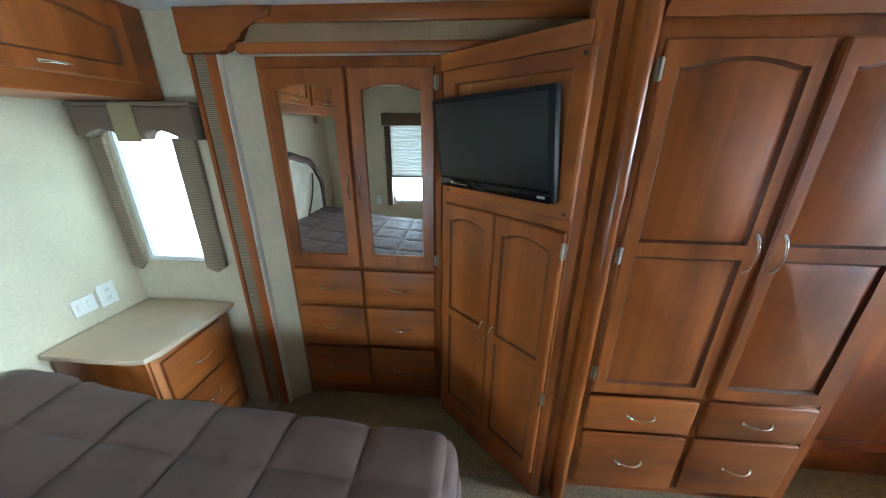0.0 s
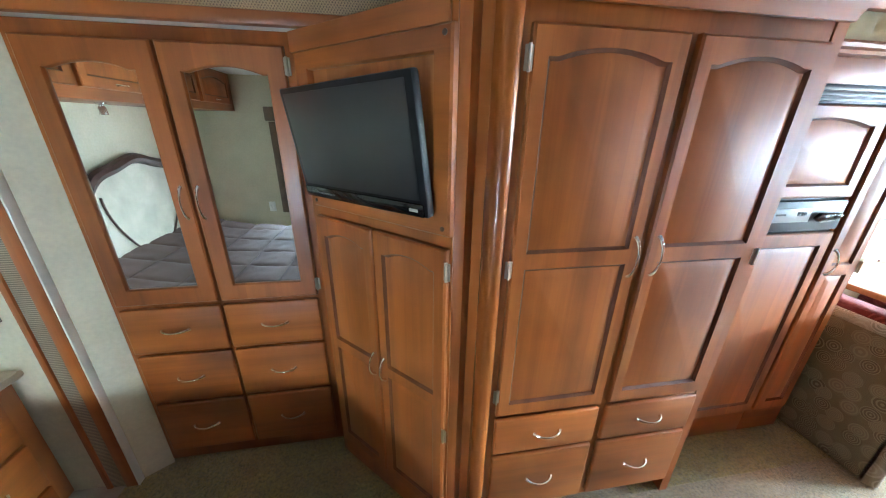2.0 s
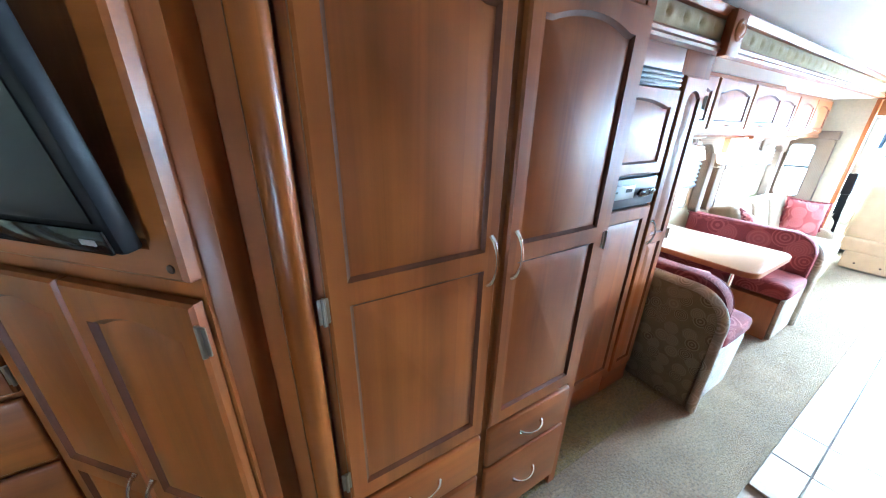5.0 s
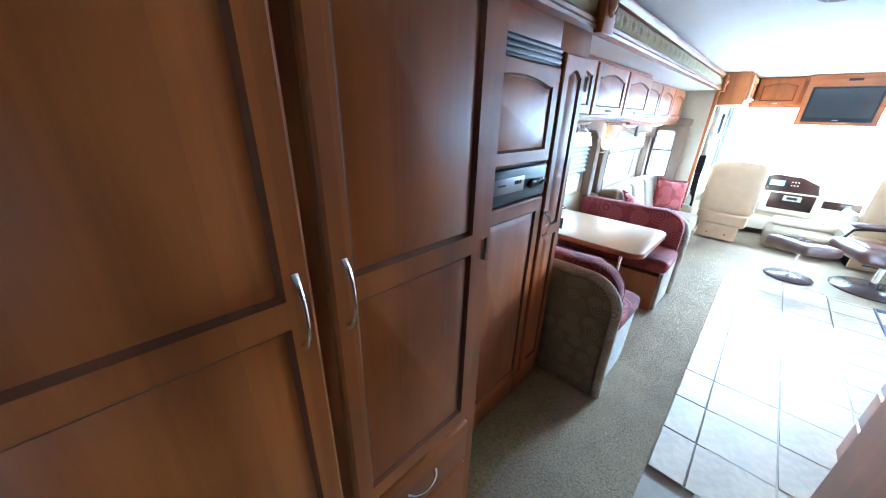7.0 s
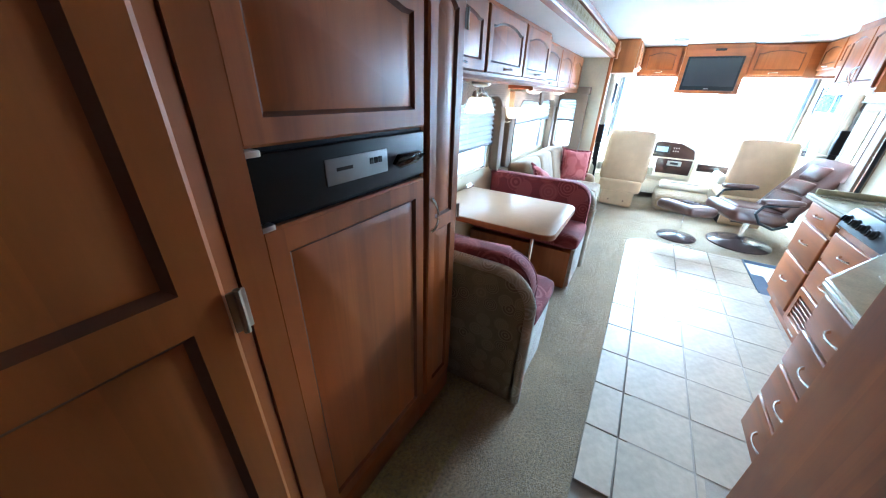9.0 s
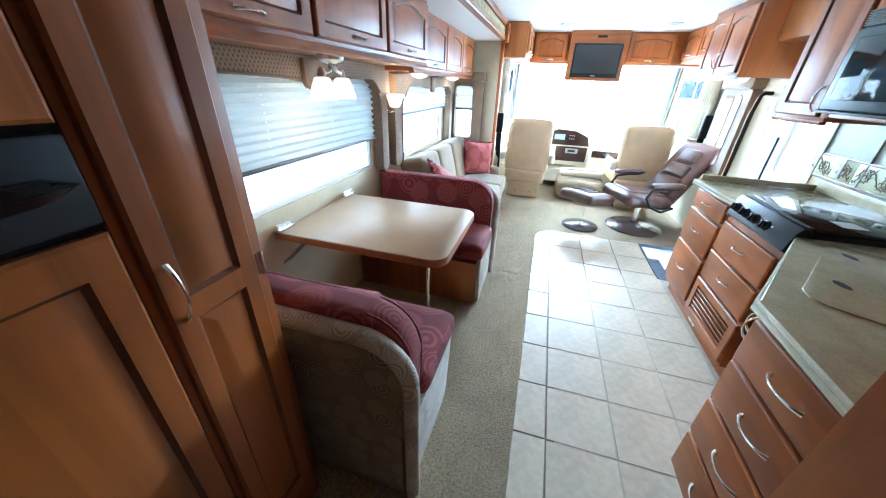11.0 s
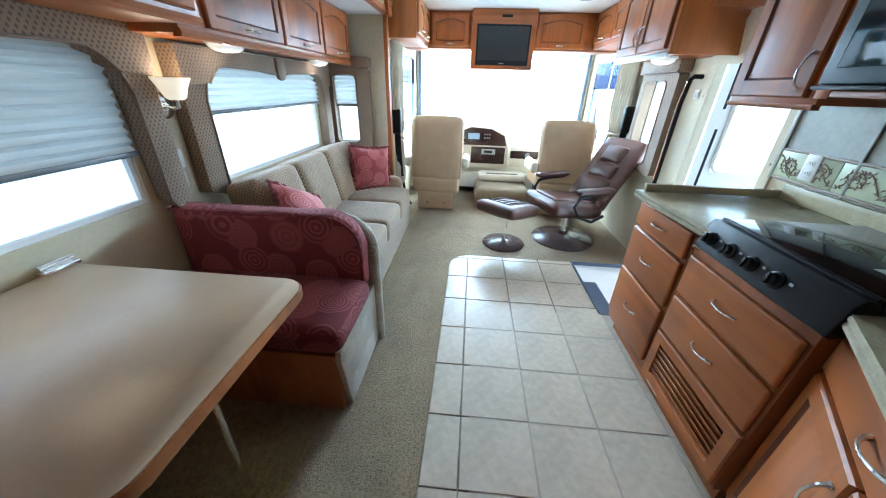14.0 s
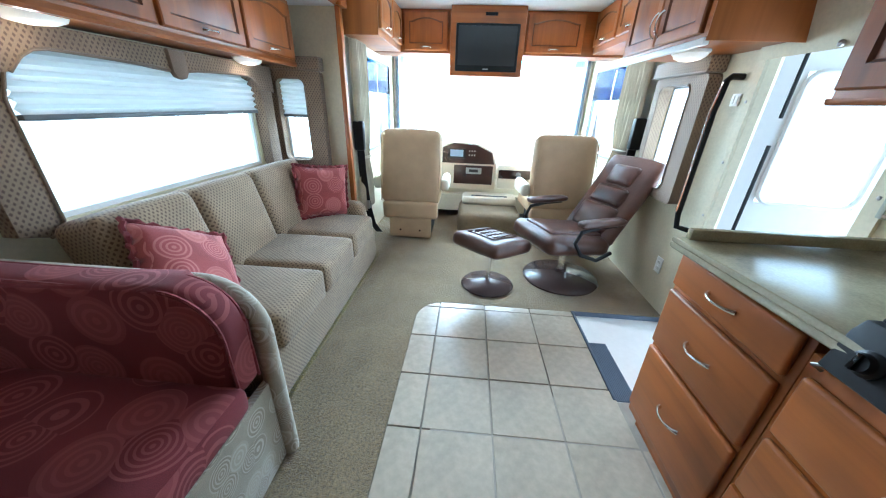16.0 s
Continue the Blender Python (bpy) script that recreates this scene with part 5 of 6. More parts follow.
sv = thing("stove", pose(3.655, -0.715, 0), "black drop-in gas stove with a closed glass lid", "stove")
part("body", bm_box(-0.265, 0.265, -0.27, 0.20, 0.84, 0.930, 0.006), M_BLACK, sv)
part("lid", bm_box(-0.263, 0.263, -0.275, 0.205, 0.931, 0.952, 0.006), M_GLOSS, sv, "smoked black glass lid")
part("lid_edge", bm_box(-0.263, 0.263, 0.2055, 0.222, 0.929, 0.955, 0.004), M_BLACK, sv)
part("control_panel", bm_prism([(0.201, 0.845), (0.268, 0.828), (0.282, 0.838), (0.262, 0.925), (0.245, 0.948), (0.223, 0.948), (0.201, 0.93)], "x", -0.265, 0.265, 0.004), M_BLACK, sv)
for k in range(4):
    kn = part("knob", bm_lathe([(0.026, 0), (0.026, 0.008), (0.020, 0.012), (0.017, 0.026), (0.001, 0.027)], 18), M_BLACK, sv, m=pose(0.205 - 0.095 * k, 0.270, 0.888, -77, 0, 0))
    part("grip", bm_box(-0.0045, 0.0045, -0.017, 0.017, 0.026, 0.034, 0.002), M_GLOSS, kn)
    part("print", bm_box(-0.006, 0.006, -0.0006, 0.0, -0.004, 0.004), M_SILVER, sv, m=pose(0.16 - 0.095 * k, 0.2735, 0.90, 13, 0, 0))
part("label", bm_box(-0.19, -0.10, -0.02, 0.07, 0.9525, 0.9532), M_SILVER, sv, "printed warning label")
part("rail", bm_tube([(0.255, 0.268, 0.84), (0.275, 0.275, 0.825), (0.275, 0.25, 0.81)], 0.004, 6), M_STEEL, sv)

# wall behind the worktop
bt = thing("tile_border", pose(0, -1.0955, 0), "pale green border tiles with brown scrolling vines", "tiles", kind="structure")
for k in range(6):
    x1 = 4.50 - 0.305 * k
    tile = part("tile", bm_box(x1 - 0.302, x1, 0.0, 0.008, 1.005, 1.125, 0.002), M_BORDER, bt)
    cx, cz = x1 - 0.15, 1.065
    for s in (-1, 1):
        flip = 1 if k % 2 else -1
        ox = cx + s * 0.075
        spiral = [(ox + s * (0.046 - 0.0022 * q) * math.cos(0.6 * q), 0.0092, cz + flip * s * (0.042 - 0.002 * q) * math.sin(0.6 * q)) for q in range(18)]
        part("vine", bm_tube(spiral, 0.0024, 5), M_VINE, tile, "brown painted vine")
        stem = [(cx + s * 0.145 * q / 12, 0.0090, cz + flip * s * 0.042 * math.sin(math.pi * q / 12 * 1.5)) for q in range(13)]
        part("stem", bm_tube(stem, 0.0026, 5), M_VINE, tile, "brown painted stem")
        bm = bmesh.new()
        for q, (x, y, z) in enumerate(spiral[:14] + stem[1:]):
            for side in (-1, 1):
                a = 0.9 * q + 1.5 * side + 0.9 * math.sin(3 * q + k)
                ln = 0.015 + 0.008 * math.sin(5.1 * q + side + k)
                dx, dz = ln * math.cos(a), ln * math.sin(a)
                if abs(z + dz - cz) < 0.057 and abs(x + dx - cx) < 0.148:
                    bm_tube([(x, 0.0088, z), (x + 0.45 * dx - 0.2 * dz, 0.0094, z + 0.45 * dz + 0.2 * dx), (x + dx, 0.0088, z + dz)], 0.0034, 5, bm, [0.4, 1.0, 0.2])
        part("leaves", bm, M_VINE, tile, "brown painted leaves")
for z in (0.998, 1.132):
    part("edge_strip", bm_box(2.67, 4.50, 0.0, 0.010, z - 0.006, z + 0.006, 0.003), M_VINE, bt, "narrow rope border")
structure("backsplash", bm_box(2.29, 4.494, -1.0998, -1.0962, 0.986, 1.385), M_SPLASH, "grey-green backsplash panel behind the stove", "wall")
for x, w in ((4.505, 0.010), (4.14, 0.006), (3.30, 0.006)):
    structure("trim_batten", bm_box(x - w, x + w, -1.0960, -1.0845, 0.986, 1.385, 0.003), M_SPLASH, "narrow wall batten", "trim")
plate(pose(4.32, -1.0885, 1.075, 0, 0, 180), "outlet")

uc = thing("wall_cabinet", pose(4.455, -0.72, 0, 0, 0, 180), "wooden kitchen wall cabinet with an arched door", "cabinet", "kitchen units")
part("body", bm_box(0.0, 0.42, 0.0, 0.375, 1.338, 2.097, 0.003), M_WOOD, uc)
part("light_rail", bm_moulding(-0.004, 0.42, 0.0, 1.318, [(-0.02, 0.004), (0.004, 0.004), (0.010, 0.012), (0.010, 0.022), (-0.02, 0.022)]), M_WOOD, uc)
d = door(uc, 0.012, -0.021, 0.37, [(1.36, 2.05, 0.035, 0.06, 0.06)], stile=0.055)
pull(d, (0.335, 0, 1.445), True, 0.12)
mwc = thing("microwave_cabinet", pose(4.034, -0.70, 0, 0, 0, 180), "wooden cabinet housing the microwave", "cabinet", "kitchen units")
part("side", bm_box(0.0, 0.05, 0.0, 0.395, 1.36, 2.097, 0.003), M_WOOD, mwc)
part("top_box", bm_box(0.051, 0.82, 0.0, 0.395, 1.815, 2.097, 0.003), M_WOODX, mwc)
part("floor_board", bm_box(0.051, 0.82, 0.0, 0.395, 1.365, 1.385, 0.004), M_WOODX, mwc)
part("side", bm_box(0.80, 0.82, 0.0, 0.395, 1.386, 1.814), M_WOOD, mwc)
mw = thing("microwave", pose(3.98, -0.655, 0, 0, 0, 180), "black over-range microwave oven", "microwave")
part("case", bm_box(0.004, 0.735, 0.0, 0.40, 1.388, 1.812, 0.006), M_BLACK, mw)
dd = part("door", bm_box(0.012, 0.55, -0.022, -0.001, 1.40, 1.735, 0.008), M_TEAL, mw, "dark teal-grey door")
part("window", bm_box(0.055, 0.52, -0.0245, -0.0225, 1.445, 1.70, 0.002), M_SMOKED, dd, "dark reflecting window")
part("control_panel", bm_box(0.555, 0.73, -0.020, -0.001, 1.40, 1.735, 0.005), M_BLACK, mw)
for k in range(7):
    part("slat", bm_box(0.02, 0.73, -0.016, 0.0, 1.748 + 0.009 * k, 1.7525 + 0.009 * k), M_GREY, mw)
part("lip", bm_box(0.005, 0.735, -0.03, -0.001, 1.386, 1.397, 0.003), M_BLACK, mw)

# ---- front half of the door side ----
rc = thing("overhead_cabinet", pose(5.86, -0.665, 0, 0, 0, 180), "wooden overhead cabinet with two arched doors", "cabinet", "door-side overhead cabinets")
part("body", bm_box(0.0, 0.82, 0.0, 0.43, 1.585, 2.097, 0.003), M_WOODX, rc)
part("end_panel", bm_box(0.8205, 0.828, 0.0, 0.43, 1.57, 2.097, 0.002), M_MAPLE, rc, "maple end panel")
part("light_rail", bm_box(-0.004, 0.82, -0.006, 0.02, 1.555, 1.584, 0.004), M_WHITE, rc)
for i in range(2):
    d = door(rc, 0.035 + i * 0.385, -0.021, 0.375, [(1.60, 2.04, 0.03, 0.05, 0.05)], stile=0.05)
    pull(d, (0.022 if i else 0.353, 0, 1.70), True, 0.11)
puck(pose(5.42, -0.83, 1.584), "oval under-cabinet light with a lit frosted lens")
bulb((5.42, -0.83, 1.50), 3.0, (1, 0.85, 0.65))
sh = thing("wall_shelf", pose(5.03, -0.70, 0, 0, 0, 180), "wooden bridge shelf above the entry door", "shelf", "door-side overhead cabinets")
part("front", bm_box(0.0, 0.57, 0.12, 0.145, 1.80, 2.097, 0.004), M_MAPLE, sh)
part("bottom", bm_box(0.0, 0.57, 0.146, 0.395, 1.80, 1.82), M_MAPLE, sh)
fs = overhead("overhead_cabinet", pose(6.98, -0.80, 0, 0, 0, 180), 1.09, 1.76, 2.097, 0.295, [(0.03, 0.53), (0.56, 1.06)], "wooden overhead cabinet above the passenger window", "door-side overhead cabinets")
overhead("overhead_cabinet", pose(6.15, 1.02, 0), 0.83, 1.745, 2.097, 0.275, [(0.03, 0.40), (0.43, 0.80)], "wooden overhead cabinet above the driver window", "driver-side overhead cabinets", mat=M_MAPLE)

overhead("overhead_cabinet", pose(6.985, 1.295, 0, 0, 0, -90), 2.385, 1.742, 2.097, 0.30, [(0.31, 0.73), (1.47, 1.99)], "wooden cabinets above the windscreen", "windscreen cabinets", lip=0.02)
tvb = thing("television_cabinet", pose(6.93, 0.195, 0, 0, 0, -90), "wooden housing for a front television", "cabinet", "windscreen cabinets")
part("housing", bm_box(-0.335, 0.335, -0.10, 0.05, 1.545, 2.097, 0.006), M_WOODX, tvb)
part("vent", bm_box(-0.03, 0.08, -0.104, -0.1005, 2.02, 2.045), M_BLACK, tvb)
t2 = thing("television", pose(6.825, 0.195, 1.775, 0, 0, -90), "black flat television set in the front cabinet", "television")
part("case", bm_box(-0.285, 0.285, -0.016, 0.0, -0.195, 0.185, 0.006), M_BLACK, t2)
part("screen", bm_box(-0.262, 0.262, -0.0185, -0.0165, -0.145, 0.165, 0.001), M_SCREEN, t2, "dark unlit screen")
part("badge", bm_box(-0.025, 0.025, -0.018, -0.0165, -0.178, -0.170), M_SILVER, t2, "small pale maker's mark")

# ---- entry door ----
dw = thing("door_1", Matrix(), "open entry doorway with a pale frame and black seal", "door", kind="structure")
part("frame", bm_wall("y", -1.098, -1.085, 4.50, 5.30, 0.0, 1.92, [(4.56, 5.24, -0.01, 1.86)]), M_WALL, dw)
part("seal", bm_box(5.085, 5.095, -1.14, -1.125, 0.1, 1.16, 0.002), M_BLACK, dw, "black rubber seal")
part("seal", bm_box(5.087, 5.095, -1.14, -1.125, 1.28, 1.56, 0.002), M_BLACK, dw, "black rubber seal")
for z in (0.75, 1.05, 1.35, 1.6):
    part("screw", bm_lathe([(0.008, 0), (0.006, 0.004), (0.001, 0.005)], 10), M_STEEL, dw, m=pose(5.27, -1.085, z, -90, 0, 0))
    part("screw", bm_lathe([(0.008, 0), (0.006, 0.004), (0.001, 0.005)], 10), M_STEEL, dw, m=pose(4.53, -1.085, z, -90, 0, 0))
leaf = thing("outer_door", pose(5.25, -1.17, 0, 0, 0, -100), "white outer door swung open, with a rounded window", "door", kind="structure")
rim = []
for cx, cz, a0 in ((0.49, 1.42, 0), (0.19, 1.42, 90), (0.19, 0.92, 180), (0.49, 0.92, 270)):
    rim += [(cx + 0.07 * math.cos(radians(a0 + 15 * k)), cz + 0.07 * math.sin(radians(a0 + 15 * k))) for k in range(7)]
part("panel", bm_wall("y", 0.0, 0.035, 0.0, 0.66, -0.2, 1.84, [(0.12, 0.56, 0.85, 1.49)]), M_FIBRE, leaf)
part("window_frame", bm_tube([(x, -0.004, z) for x, z in rim + rim[:1]], 0.012, 6), M_FIBRE, leaf)
part("pane", bm_box(0.12, 0.56, 0.012, 0.018, 0.85, 1.49), M_PALEGLASS, leaf)
rs = thing("roller_shade", pose(4.90, -1.08, 0), "pale rolled-up shade above the entry door", "shade")
part("cloth", bm_prism([(0.0, 1.535), (0.012, 1.53), (0.02, 1.56), (0.05, 1.74), (0.04, 1.79), (0.0, 1.79)], "x", -0.36, 0.36), M_WALL, rs)
part("clip", bm_lathe([(0.012, 0), (0.012, 0.01), (0.005, 0.016), (0.001, 0.017)], 12), M_STEEL, rs, m=pose(-0.02, 0.016, 1.545, -90, 0, 0))
gb = thing("grab_bar", pose(5.365, -1.097, 0), "long bowed black and chrome grab bar", "handle")
part("bar", bm_tube([(0.0, 0.0, 1.47), (0.0, 0.055, 1.47), (0.0, 0.075, 1.45), (0.0, 0.09, 1.30), (0.0, 0.09, 0.72), (0.0, 0.075, 0.64), (0.0, 0.0, 0.62)], 0.016, 10), M_BLACK, gb)
part("edge_strip", bm_tube([(0.0, 0.088, 1.44), (0.0, 0.106, 1.30), (0.0, 0.106, 0.74)], 0.007, 8), M_CHROME, gb, "bright chrome edge strip")
plate(pose(5.36, -1.098, 1.36, 0, 0, 180), "switch", w=0.06, h=0.06)
plate(pose(5.52, -1.098, 0.30, 0, 0, 180), "outlet")

# step well
sw = thing("step_well", pose(4.93, -0.79, 0), "step well inside the door, coloured pale for sunlight, with a dark edge strip", "steps", kind="structure")
part("tread", bm_box(-0.362, 0.362, -0.36, 0.292, -0.05, -0.022), M_WELL, sw, "vinyl tread, coloured pale for sunlight")
part("edge_strip", bm_box(-0.372, 0.372, 0.293, 0.308, -0.05, 0.006, 0.002), M_RUBBER, sw, "blue-grey edge strip")
part("edge_strip", bm_box(0.354, 0.370, -0.36, 0.292, -0.05, 0.006, 0.002), M_RUBBER, sw)
# Ribbed strip, dark and cut to the outline of the shade on the tread.
mt = thing("shaded_step_strip", pose(4.93, -0.79, -0.0218), "ribbed rubber strip, dark for the shaded part of the step", "mat")
part("mat", bm_box(-0.36, 0.07, 0.18, 0.291, 0.0, 0.004), M_RUBBER, mt)
for k in range(11):
    part("rib", bm_box(-0.358, 0.068, 0.185 + 0.0096 * k, 0.1895 + 0.0096 * k, 0.0042, 0.0075), M_RUBBER, mt)

# ---- recliner and ottoman ----
rcl = thing("recliner", pose(5.80, -0.52, 0, 0, 0, 203), "brown leather swivel recliner on a round base", "armchair")
part("base", bm_lathe([(0.295, 0.0), (0.30, 0.012), (0.285, 0.026), (0.10, 0.052), (0.045, 0.062), (0.04, 0.09), (0.001, 0.092)], 40), M_BASEBROWN, rcl, "round brown enamelled base")
part("column", bm_lathe([(0.03, 0.09), (0.03, 0.25), (0.055, 0.255), (0.055, 0.275), (0.001, 0.276)], 18), M_CHROME, rcl)
part("lever", bm_tube([(0.0, -0.02, 0.24), (-0.12, -0.02, 0.22), (-0.19, -0.03, 0.20)], 0.009, 8), M_BLACK, rcl)
seat = part("seat", bm_soft(-0.26, 0.26, -0.36, 0.20, -0.06, 0.075, 0.055, (0, 0.01, 0.018), 12, 0.006), M_LEATHER, rcl, "padded leather seat", pose(0, 0, 0.36, -7, 0, 0))
part("seat_pad", bm_soft(-0.17, 0.17, -0.30, 0.16, 0.06, 0.098, 0.018, (0, 0, 0.01), 10, 0.005), M_LEATHER, seat)
back = part("backrest", bm_soft(-0.25, 0.25, -0.04, 0.04, 0.0, 0.70, 0.038, (0, 0.012, 0.01), 12, 0.006), M_LEATHER, rcl, "tufted leather backrest", pose(0, 0.17, 0.36, -32, 0, 0))
for z0, z1, hw in ((0.06, 0.27, 0.17), (0.28, 0.43, 0.15), (0.45, 0.61, 0.12)):
    part("back_pad", bm_soft(-hw, hw, -0.072, -0.02, z0, z1, 0.025, (0, 0.014, 0.0), 10, 0.008), M_LEATHER, back)
for s in (-1, 1):
    part("arm_frame", bm_tube([(s * 0.30, 0.15, 0.34), (s * 0.31, 0.02, 0.30), (s * 0.31, -0.13, 0.36), (s * 0.315, -0.20, 0.46), (s * 0.315, -0.16, 0.535), (s * 0.315, -0.02, 0.555), (s * 0.315, 0.14, 0.56)], 0.014, 10), M_BLACK, rcl, "bent black arm frame")
    part("armrest", bm_soft(s * 0.315 - 0.04, s * 0.315 + 0.04, -0.19, 0.18, 0.565, 0.61, 0.02, (0, 0, 0.006), 8), M_LEATHER, rcl)
ot = thing("ottoman", pose(5.60, 0.09, 0, 0, 0, 42), "brown leather ottoman on a round pedestal", "ottoman")
part("base", bm_lathe([(0.198, 0.0), (0.203, 0.010), (0.19, 0.022), (0.07, 0.040), (0.03, 0.05), (0.001, 0.051)], 36), M_BASEBROWN, ot, "round brown enamelled base")
part("column", bm_tube([(0.0, 0.0, 0.045), (0, 0, 0.315)], 0.018, 12), M_CHROME, ot)
cu = part("cushion", bm_soft(-0.235, 0.235, -0.20, 0.20, -0.05, 0.055, 0.045, (0.0, 0, 0.016), 12, 0.005), M_LEATHER, ot, "padded leather top", pose(0, 0, 0.36, 6, 4, 0))
for k in range(4):
    part("seam", bm_tube([(-0.10 + 0.065 * k + 0.02 * math.sin(3 * q), -0.10 + 0.02 * q * 10 / 10, 0.0715) for q in range(11)], 0.005, 5), M_LEATHER, cu)
part("stitch_frame", bm_tube([(-0.13, -0.12, 0.069), (0.13, -0.12, 0.069), (0.13, 0.12, 0.069), (-0.13, 0.12, 0.069), (-0.13, -0.12, 0.069)], 0.005, 5), M_LEATHER, cu)

# ---- cab ----
def cab_seat(m, label):
    t = thing("cab_seat", m, label, "seat", "cab seats")
    bk = part("backrest", bm_soft(-0.30, 0.30, -0.075, 0.075, 0.0, 0.70, 0.075, (0.0, 0.012, 0.008), 12), M_TAN, t, "tan vinyl high backrest", pose(0, 0.03, 0.365, -5, 0, 0))
    for x in (-0.294, 0.294):
        part("piping", bm_tube([(x * 0.95, -0.078, 0.03), (x * 0.965, -0.08, 0.35), (x * 0.93, -0.078, 0.64)], 0.005, 6), M_TAN, bk)
    part("lower_back", bm_soft(-0.275, 0.275, -0.05, 0.05, 0.22, 0.40, 0.035, (0, 0.006, 0), 9), M_TAN, t)
    fl = part("skirt", bm_soft(-0.215, 0.215, -0.022, 0.02, 0.02, 0.235, 0.014, cuts=8), M_TAN, t, "tan vinyl skirt with two studs", pose(0, -0.02, 0))
    for x in (-0.10, 0.10):
        part("stud", bm_lathe([(0.011, 0), (0.009, 0.005), (0.001, 0.006)], 10), M_BRONZE, fl, m=pose(x, -0.022, 0.10, 90, 0, 0))
    part("cushion", bm_soft(-0.27, 0.27, 0.05, 0.55, 0.30, 0.46, 0.05, (0, 0.01, 0.015), 10), M_TAN, t)
    part("pedestal", bm_box(-0.20, 0.20, 0.03, 0.46, 0.0, 0.29, 0.01), M_BLACK, t)
    for s in (-1, 1):
        part("armrest", bm_soft(s * 0.335 - 0.042, s * 0.335 + 0.042, 0.0, 0.34, 0.50, 0.63, 0.038, cuts=8), M_DASH, t, "cream padded armrest")
    return t


cab_seat(pose(6.47, 0.85, 0, 0, 0, -90), "tan vinyl driver seat with a high back")
cab_seat(pose(6.48, -0.605, 0, 0, 0, -84), "tan vinyl passenger seat behind the recliner")

dsh = thing("dashboard", Matrix(), "cream dashboard with a dark woodgrain centre panel", "dashboard")
part("shelf", bm_prism([(7.20, 0.30), (7.30, 0.30), (7.35, 0.62), (7.84, 0.84), (7.84, 0.10), (7.20, 0.10)], "y", -1.09, 1.29, 0.01), M_DASH, dsh)
part("lower_shelf", bm_box(7.06, 7.22, -0.66, -0.035, 0.42, 0.70, 0.03), M_DASH, dsh)
cen = part("centre_panel", bm_prism([(-0.03, 0.38), (0.62, 0.38), (0.62, 0.86), (0.48, 0.915), (0.20, 0.90), (0.02, 0.82), (-0.03, 0.68)], "x", 7.18, 7.30, 0.012), M_DASH, dsh, "cream console surround")
part("wood_inlay", bm_prism([(0.0, 0.675), (0.60, 0.675), (0.60, 0.845), (0.47, 0.895), (0.21, 0.88), (0.03, 0.80)], "x", 7.168, 7.179, 0.004), M_BURL, cen, "dark woodgrain upper inlay")
part("wood_inlay", bm_box(7.168, 7.179, 0.01, 0.46, 0.44, 0.655, 0.006), M_BURL, cen, "dark woodgrain radio panel")
part("display", bm_box(7.164, 7.168, 0.33, 0.54, 0.73, 0.84, 0.004), M_BLACK, cen)
part("screen", bm_box(7.1625, 7.164, 0.36, 0.51, 0.75, 0.825), M_LCD, cen, "lit pale blue screen")
part("radio", bm_box(7.160, 7.168, 0.14, 0.32, 0.56, 0.63, 0.003), M_SILVER, cen, "silver car radio")
part("radio_window", bm_box(7.1585, 7.160, 0.18, 0.285, 0.58, 0.612), M_BLACK, cen)
for k in range(6):
    part("switch", bm_lathe([(0.009, 0), (0.009, 0.008), (0.001, 0.009)], 10), M_SILVER, cen, m=pose(7.167, 0.23 + 0.03 * (k % 3), 0.77 + 0.045 * (k // 3), 0, -90, 0))
part("wood_inlay", bm_box(7.050, 7.059, -0.60, -0.05, 0.545, 0.64, 0.006), M_BURL, dsh, "dark woodgrain strip")
part("vent_knob", bm_lathe([(0.03, 0), (0.03, 0.006), (0.02, 0.010), (0.001, 0.011)], 18), M_GREY, dsh, m=pose(7.049, -0.27, 0.592, 0, -90, 0))
wh = thing("steering_wheel", pose(7.02, 0.86, 0.78, 0, -62, 0), "black steering wheel behind the driver seat", "steering wheel")
part("rim", bm_tube([(0.20 * math.cos(a), 0.20 * math.sin(a), 0) for a in (2 * math.pi * k / 36 for k in range(37))], 0.015, 8), M_BLACK, wh)
part("hub", bm_lathe([(0.06, -0.02), (0.06, 0.012), (0.03, 0.02), (0.001, 0.021)], 20), M_GREY, wh)
for k in range(4):
    a = math.pi / 4 + k * math.pi / 2
    part("spoke", bm_tube([(0.05 * math.cos(a), 0.05 * math.sin(a), 0), (0.195 * math.cos(a), 0.195 * math.sin(a), 0)], 0.011, 6), M_GREY, wh)
part("column", bm_tube([(0, 0, -0.01), (0, 0, -0.30)], 0.03, 10), M_BLACK, wh)
gg = thing("gauge_cluster", pose(7.16, 0.86, 0.74), "round white-faced gauges behind the wheel", "gauges")
part("binnacle", bm_box(0.0, 0.14, -0.20, 0.20, -0.1, 0.12, 0.03), M_GREY, gg)
part("dial", bm_lathe([(0.065, 0), (0.065, 0.006), (0.001, 0.007)], 24), M_LCD, gg, m=pose(-0.004, -0.11, 0.02, 0, -90, 0))
dg = thing("engine_cover", pose(6.95, 0.04, 0), "carpeted engine cover with a cream cup tray", "engine cover")
part("hump", bm_soft(-0.40, 0.30, -0.34, 0.34, 0.0, 0.27, 0.10, cuts=10), M_CARPET, dg, "tan carpeted hump")
tr = part("tray", bm_box(-0.06, 0.20, -0.30, 0.30, 0.268, 0.36, 0.03), M_DASH, dg, "cream moulded tray")
part("slot", bm_box(-0.02, 0.03, -0.2, 0.2, 0.3605, 0.3615), M_BLACK, tr)


